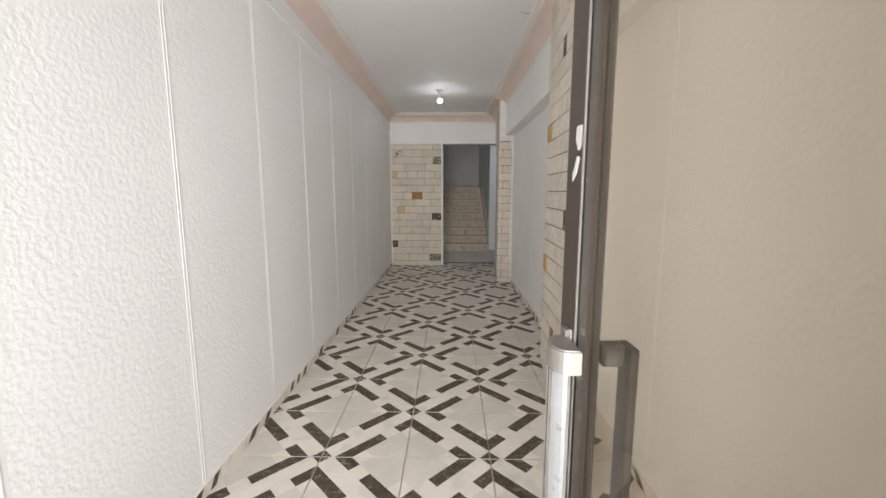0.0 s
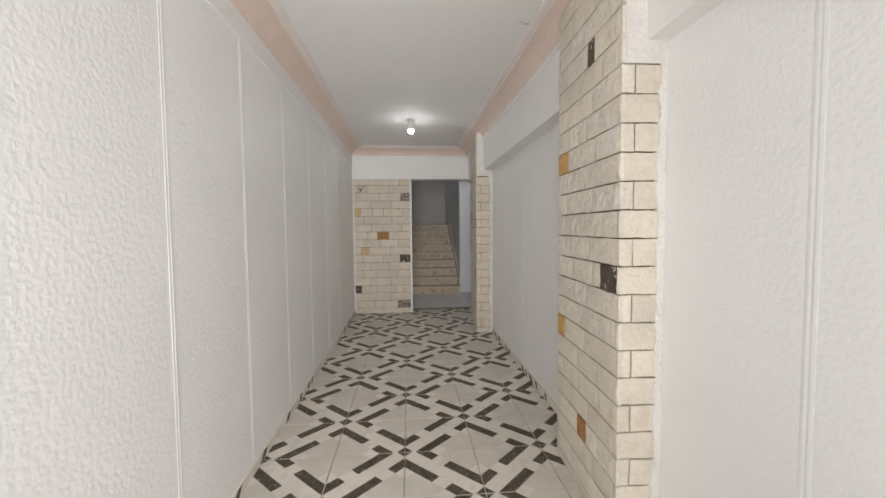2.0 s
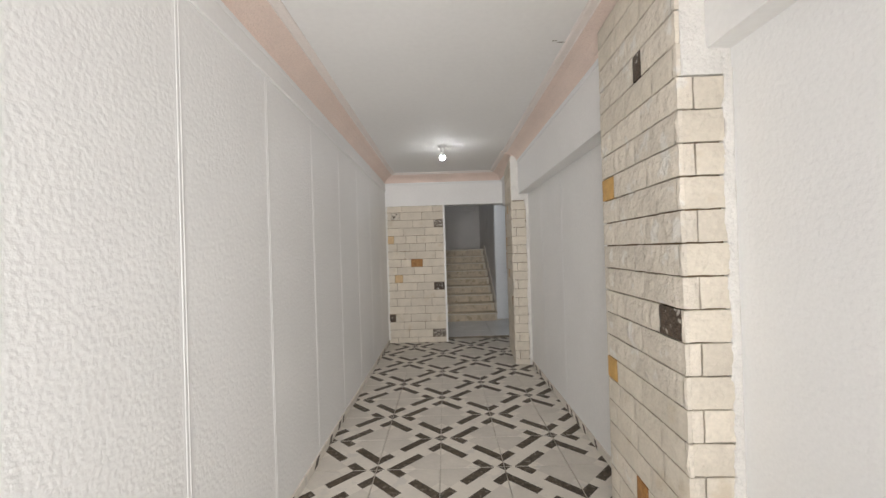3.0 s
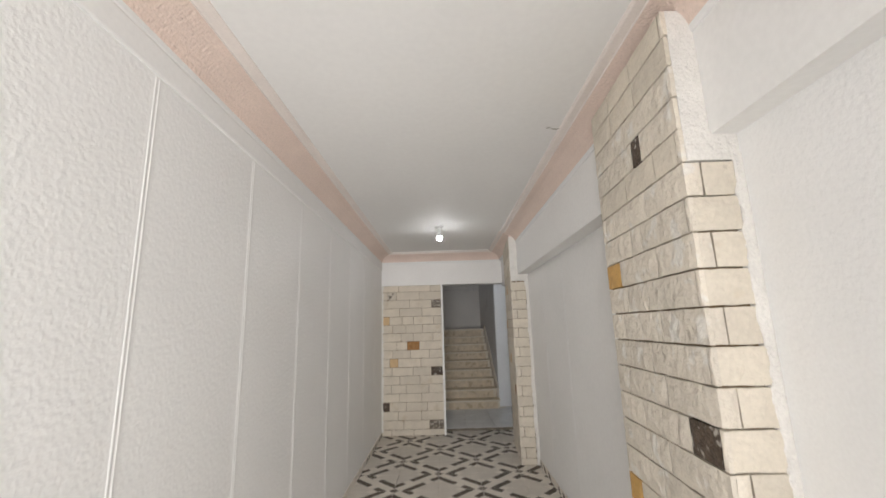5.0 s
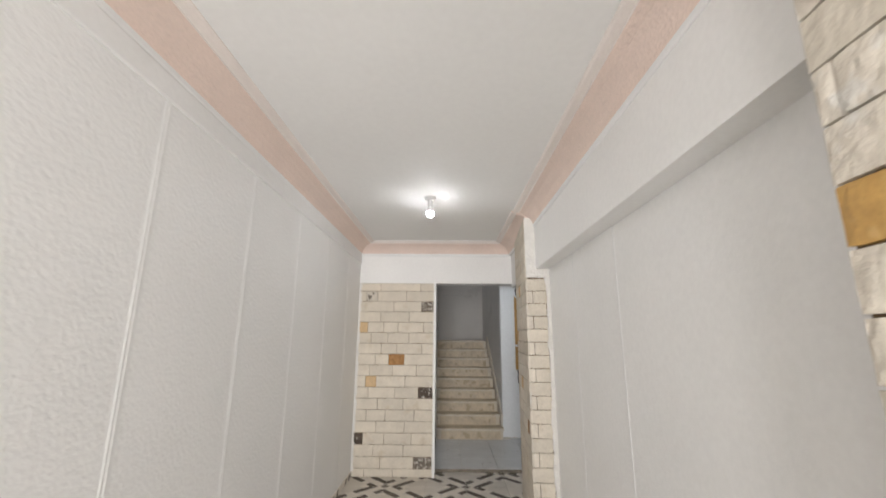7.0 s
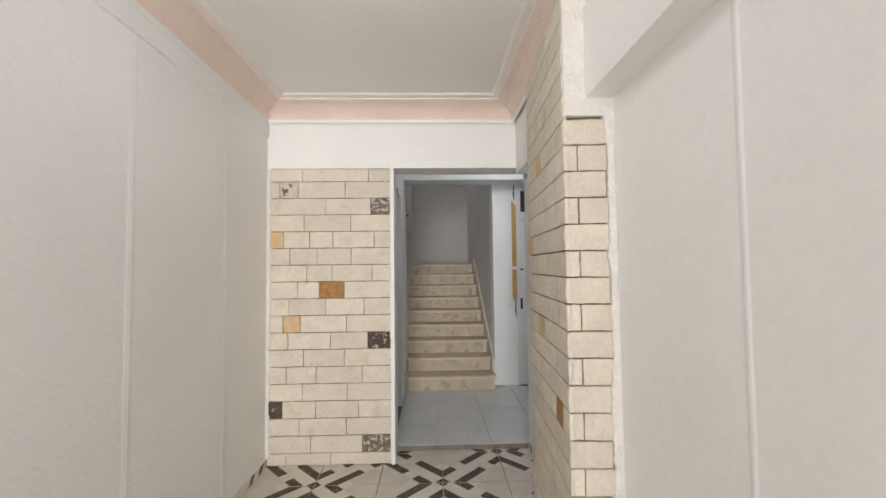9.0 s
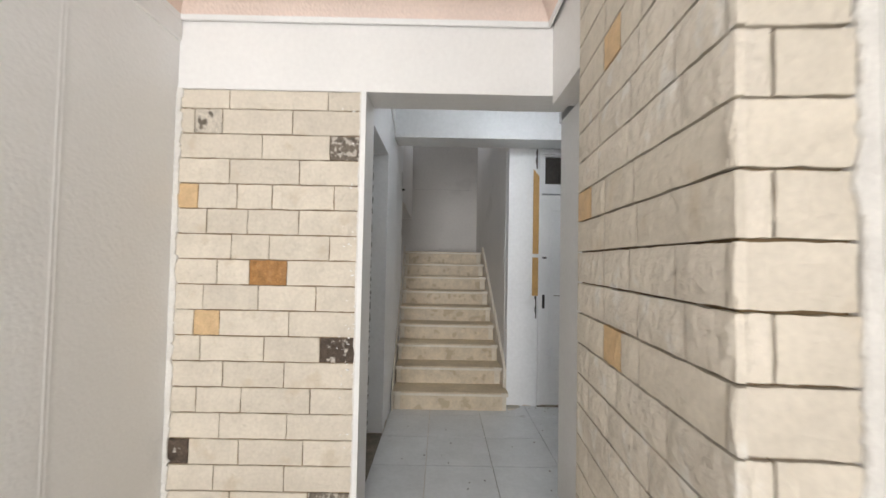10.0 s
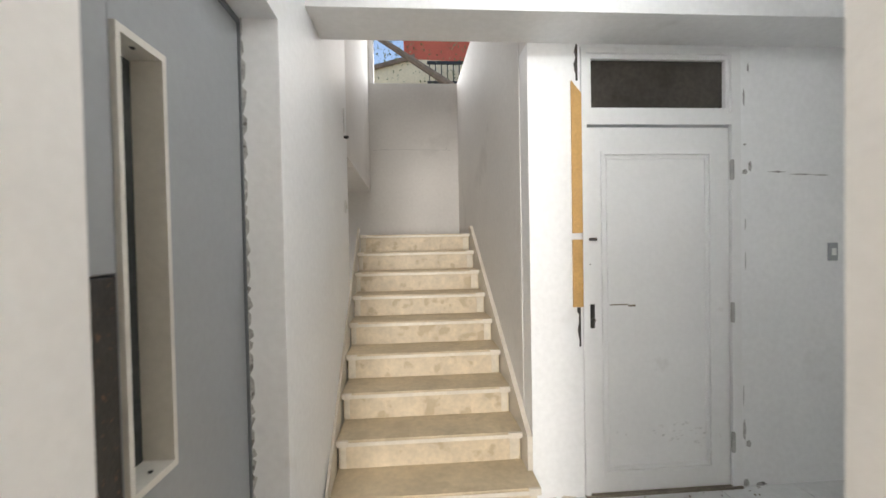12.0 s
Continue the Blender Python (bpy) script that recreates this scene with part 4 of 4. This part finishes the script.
ROWS_Z = [2.247, 2.146, 2.017, 1.889, 1.760, 1.632, 1.503, 1.375, 1.246, 1.118, 0.989, 0.861, 0.732, 0.604, 0.475, 0.347, 0.218, 0.09, 0.0]
END = [([256, 499], {}), ([172, 240, 413], {1: "CHIPPED"}), ([340, 507], {2: "DARKSTREAK"}), ([262, 433], {}), ([187, 282, 368, 520], {0: "TAN"}),
       ([210, 310, 435], {}), ([272, 365, 512], {}), ([240, 318, 410], {2: "BROWN"}), ([208, 342, 482], {}), ([187, 250, 418], {1: "TAN"}),
       ([205, 360, 495], {3: "DARKST"}), ([262, 410], {}), ([200, 308, 475], {}), ([258, 420], {}), ([186, 306, 461], {0: "DARKST"}),
       ([248, 417], {}), ([288, 475], {2: "DARKSTREAK"}), ([200, 360], {})]
for i, (joints, special) in enumerate(END):
    course(end_bed, lambda u, z: (u, YE, z), 0, ROWS_Z[i + 1], ROWS_Z[i], LW + 0.006, 0.062, [ex(p) for p in joints], special, STONE_PALE, 0.0015)


def pier(parent, y_near, y_far, z_first, step, wall_x, specials, joints, front_odd, seed, top_front):
    """Stones on the passage side and on the near face of a pier, the corner stones lapping by turns."""
    rnd = random.Random(seed)
    z = z_first - step
    i = -1
    length = y_far - y_near
    while z < PT - 0.02:
        z0, z1 = max(z, 0.0), min(z + step, PT)
        lap = (i % 2 == 1) == front_odd
        end = length - (0.024 if lap else 0.0)
        sp = {}
        if i in joints:
            js = [u for u in joints[i] if 0.03 < u < end - 0.03]
            if end - js[-1] > 0.42:
                js.append(js[-1] + (end - js[-1]) * rnd.uniform(0.45, 0.58))
        else:
            js = []
            u = rnd.choice((0.09, 0.15, 0.24, 0.3))
            while u < end - 0.12:
                js.append(u)
                u += rnd.uniform(0.18, 0.31)
        if i in specials:
            a, b, kind = specials[i]
            js = sorted([u for u in js if u < a - 0.05 or b + 0.05 < u < end - 0.06] + [v for v in (a, b) if 0.03 < v < end - 0.03])
            sp[js.index(a) + 1 if a in js else 0] = kind
        course(parent, lambda u, zz: (PX, y_far - u, zz), -90, z0, z1, 0.0, end, js, sp, STONE if rnd.random() < 0.6 else STONE_PALE, 0.0014)
        if lap:
            brick(parent, (PX, y_near + 0.024 - J / 2, z0 + J / 2), -90, 0.024 - J / 2, z1 - z0 - J, STONE, rough=0.001)
        if z1 <= top_front + 0.01:
            xe = wall_x - rnd.uniform(0.004, 0.02)
            if lap:
                brick(parent, (PX + 0.0205, y_near, z0 + J / 2), 0, xe - PX - 0.0205, z1 - z0 - J, STONE_PALE)
            else:
                brick(parent, (PX + 0.0205, y_near, z0 + J / 2), 0, 0.040, z1 - z0 - J, STONE, rough=0.001)
                brick(parent, (PX + 0.066, y_near, z0 + J / 2), 0, xe - PX - 0.066, z1 - z0 - J, STONE_PALE, rough=0.0026)
        z += step
        i += 1


pier(pier_1, 2.21, 3.0, 0.049, 0.1208, NX, {9: (0.60, 0.738, "DARKST"), 14: (0.025, 0.165, "AMBER"), 6: (0.0, 0.135, "AMBER"), 18: (0.43, 0.51, "DARKST"),
                                            2: (0.33, 0.45, "BROWN")},
     {19: (0.374,), 17: (0.331, 0.599), 18: (0.152,), 16: (0.049, 0.159, 0.496), 15: (0.324, 0.424), 14: (0.529,), 13: (0.225, 0.422), 12: (0.148, 0.503), 11: (0.39,),
      10: (0.124, 0.476), 9: (0.25,), 8: (0.278, 0.436), 7: (0.363,), 6: (0.419,), 5: (0.151, 0.329), 4: (0.105, 0.35), 3: (0.486,), 1: (0.11, 0.34), 0: (0.25, 0.474)}, True, 2, 2.11)
pier(pier_2, 5.915, 6.83, 0.072, 0.1132, RX - 0.02, {17: (0.285, 0.425, "TAN"), 13: (0.01, 0.165, "TAN"), 9: (0.30, 0.44, "TAN"), 6: (0.675, 0.80, "BROWN")}, {}, True, 6, 2.12)


# the piers stand slightly askew to the corridor
for ob, x, y, angle in ((pier_1, PX + 0.005, 2.7, -2.4), (pier_2, PX - 0.002, 5.915, -4.0)):
    ob.matrix_world = pose(x, y, 0, 0, 0, angle) @ pose(-PX - 0.002, -y, 0)


def rough_plaster(name, axis_at, x0, x1, z0, z1, seed, ragged):
    """A strip of plaster up a wall; a ragged one wanders in and out along its inner edge and has a lumpy face."""
    rnd = random.Random(seed)
    bm = bmesh.new()
    rows, z, dx = [], z0, 0.0
    while z < z1:
        dx = max(-0.006, min(0.009, dx + rnd.uniform(-0.006, 0.006))) if ragged else 0.0
        lump = axis_at + rnd.uniform(-0.0012, 0.001)
        pts = ((x0 + dx, axis_at + 0.03), (x0 + dx, lump + 0.004), (x0 + dx + 0.004, lump), (x0 + (x1 - x0) * 0.75, lump + 0.002), (x1, axis_at + 0.008), (x1, axis_at + 0.03))
        rows.append([bm.verts.new((x, y, z)) for x, y in pts])
        z += rnd.uniform(0.006, 0.02)
    rows.append([bm.verts.new((v.co.x, v.co.y, z1)) for v in rows[-1]])
    for a, b in zip(rows, rows[1:]):
        for i in range(len(a) - 1):
            bm.faces.new((a[i], a[i + 1], b[i + 1], b[i]))
    bm.faces.new(rows[0])
    bm.faces.new(rows[-1])
    bmesh.ops.recalc_face_normals(bm, faces=bm.faces[:])
    return structure(name, bm, PLASTER, "rough white plaster filling round the stones", "plaster")


rough_plaster("trim_plaster_1", 2.203, NX - 0.042, NX + 0.004, 0.0, 2.13, 1, True)
rough_plaster("trim_plaster_2", 5.896, RX - 0.042, RX + 0.002, 0.0, 2.13, 2, True)
rough_plaster("trim_plaster_3", 2.206, PX + 0.004, NX + 0.003, 2.105, BZ + 0.01, 3, False)
structure("trim_plaster_5", boxes((PX + 0.004, 2.212, BZ + 0.011, BX - 0.001, 2.2345, PT - 0.002)), PLASTER, "white plaster above the pier stones", "plaster")
structure("trim_plaster_6", boxes((PX + 0.004, 5.906, BZ + 0.011, BX - 0.001, 5.9345, PT - 0.002)), PLASTER, "white plaster above the pier stones", "plaster")
rough_plaster("trim_plaster_4", 5.901, PX + 0.004, RX + 0.002, 2.12, BZ + 0.01, 4, False)


# plaster smeared over the edges of the end cladding
def smear(name, x0, x1, y, z0, z1, seed, side, reach=0.007):
    rnd = random.Random(seed)
    bm = bmesh.new()
    z = z0
    a = rnd.uniform(0, 0.012)
    while z < z1 - 0.004:
        dz = min(rnd.choice((0.006, 0.012, 0.03, 0.07)), z1 - z)
        b = rnd.uniform(0, reach)
        prism([(x0 - (a if side < 0 else 0), z), (x1 + (a if side > 0 else 0), z), (x1 + (b if side > 0 else 0), z + dz), (x0 - (b if side < 0 else 0), z + dz)],
              "y", y - 0.004, y + 0.02, 0, bm)
        a = b
        z += dz
    return structure(name, bm, PLASTER, "white plaster smeared over the stone edges", "plaster")


smear("trim_plaster_7", LW + 0.001, LW + 0.020, YE - 0.001, 0.06, 2.247, 31, 1, 0.018)
smear("trim_plaster_8", 0.058, 0.0635, YE - 0.001, 0.0, 2.247, 32, -1)

# flecks of plaster spattered over the stones beside the passage
bm = bmesh.new()
rnd = random.Random(62)
for _ in range(46):
    x = 0.058 - abs(rnd.gauss(0, 0.045))
    z = rnd.choice((rnd.gauss(0.93, 0.09), rnd.uniform(0.75, 1.55), rnd.uniform(0.1, 2.2)))
    w, hh, a = rnd.uniform(0.002, 0.009), rnd.uniform(0.0012, 0.004), rnd.uniform(-0.9, 1.2)
    c, d = math.cos(a), math.sin(a)
    prism([(x + c * u - d * v, z + d * u + c * v) for u, v in ((-w, 0), (-w * 0.2, -hh), (w, -hh * 0.3), (w * 0.3, hh))], "y", YE - 0.0022, YE + 0.006, 0, bm)
structure("trim_plaster_9", bm, TRIMW, "white plaster flecks spattered on the stones", "plaster")

# dirty worn feet of the hall walls
bm = bmesh.new()
for y0, y1 in ((8.432, 8.50), (8.50, 8.585), (8.585, 8.66), (8.70, 8.76)):
    prism([(y0, HZ), (y1, HZ), (y1 - 0.006, HZ + rnd.uniform(0.01, 0.035)), (y0 + 0.02, HZ + rnd.uniform(0.015, 0.05))], "x", HL + 0.0002, HL + 0.0024, 0, bm)
for x0, x1 in ((1.135, 1.20), (1.20, 1.25), (1.27, 1.36)):
    prism([(x0, HZ), (x1, HZ), (x1 - 0.008, HZ + rnd.uniform(0.003, 0.009)), (x0 + 0.015, HZ + rnd.uniform(0.005, 0.014))], "y", DY - 0.0026, DY - 0.0002, 0, bm)
prism([(1.118, 8.955), (1.175, 8.975), (1.23, 9.03), (1.235, DY - 0.004), (1.118, DY - 0.004)], "z", HZ + 0.0005, HZ + 0.009, 0, bm)
structure("trim_dirty_foot", bm, DIRT, "stained cement at the foot of the hall walls", "trim")

# crumbs of plaster and dirt on the hall floor
bm = bmesh.new()
rnd = random.Random(55)
for _ in range(70):
    if rnd.random() < 0.6:
        x, y = rnd.uniform(1.1, 2.4), DY - abs(rnd.gauss(0, 0.07)) - 0.01
    else:
        x, y = rnd.uniform(0.15, 2.2), rnd.uniform(7.6, 8.8)
    q = rnd.uniform(0.002, 0.007)
    a = rnd.uniform(0, 6.28)
    prism([(x + q * math.cos(a + k * 1.57) * rnd.uniform(0.6, 1.3), y + q * math.sin(a + k * 1.57) * rnd.uniform(0.6, 1.3)) for k in range(4)], "z", HZ, HZ + q * 0.7, 0, bm)
crumbs = to_object("crumbs", bm, CEMENT)
tagged(crumbs, "small crumbs of plaster and dirt on the hall tiles", "debris", kind="stuff")

# chips and a stain where the cornice meets the pier
bm = bmesh.new()
for x, y, w, l in ((BX - 0.215, 3.22, 0.003, 0.05), (BX - 0.26, 3.20, 0.002, 0.03)):
    prism([(x - l / 2, y), (x, y - w), (x + l / 2, y - w * 0.3), (x, y + w)], "z", CZ - 0.003, CZ - 0.0004, 0, bm)
structure("trim_ceiling_chips", bm, CEMENT, "small chips in the ceiling edge beside the cornice", "chip")


# ---- patterned floor tiles ----
T = 0.44


def patterned_tile():
    bm = bmesh.new()
    g = 0.003
    t = T - 2 * g
    add_box(bm, 0, 0, -0.012, t, t, 0)
    s = T

    def cut(nx, ny, d):
        n = Vector((nx, ny, 0)).normalized()
        co = Vector((0, 0, 0)) + Vector((nx, ny, 0)) * (d * s / (nx * nx + ny * ny))
        top = [f for f in bm.faces if f.calc_center_median().z > -1e-5]
        geom = list({e for f in top for e in f.edges} | {v for f in top for v in f.verts}) + top
        bmesh.ops.bisect_plane(bm, geom=geom, dist=1e-6, plane_co=co, plane_no=n)

    for d in (0.15, 0.36, -0.15, -0.36):
        cut(1, -1, d)
    for d in (0.12, 0.62, 1.08, 1.88, 1.38, 0.92):
        cut(1, 1, d)
    bm.faces.ensure_lookup_table()

    def dark(u, v):
        a, q = u - v, u + v
        return (0.15 < a < 0.36 and q < 1.08) or (-0.36 < a < -0.15 and q < 0.62) or q < 0.12

    for f in bm.faces:
        c = f.calc_center_median()
        if c.z > -1e-5:
            u, v = c.x / s, c.y / s
            if dark(u, v) or dark(1 - u, 1 - v):
                f.material_index = 1
            elif abs(u - v) > 0.36 and 0.62 < u + v < 1.38:
                f.material_index = 2
    me = bpy.data.meshes.new("tile")
    bm.to_mesh(me)
    bm.free()
    for m in (TILE_L, TILE_D, TILE_G):
        me.materials.append(m)
    return me


tile_mesh = patterned_tile()
for i in range(-2, 3):
    for j in range(-7, 13 if i >= 0 else 12):
        ob = new("tile", tile_mesh)
        ob.parent = floor
        x, y = i * T, 2.2 + j * T
        ob.matrix_world = pose(x + 0.003, y + 0.003, 0) if (i + j) % 2 == 0 else pose(x + T - 0.003, y + 0.003, 0, 0, 0, 90)

hall_mesh = bpy.data.meshes.new("tile")
bm = box(0.002, 0.002, -0.012, T - 0.002, 0.428, 0, 0.0012, 1)
bm.to_mesh(hall_mesh)
bm.free()
hall_mesh.materials.append(HALL_TILE)
for i in range(-1, 6):
    for j in range(-1, 5):
        y = 7.53 + 0.43 * j
        if y < 7.2:
            continue
        ob = new("tile", hall_mesh)
        ob.parent = hall_floor
        ob.matrix_world = pose(0.41 + T * i, y, HZ)
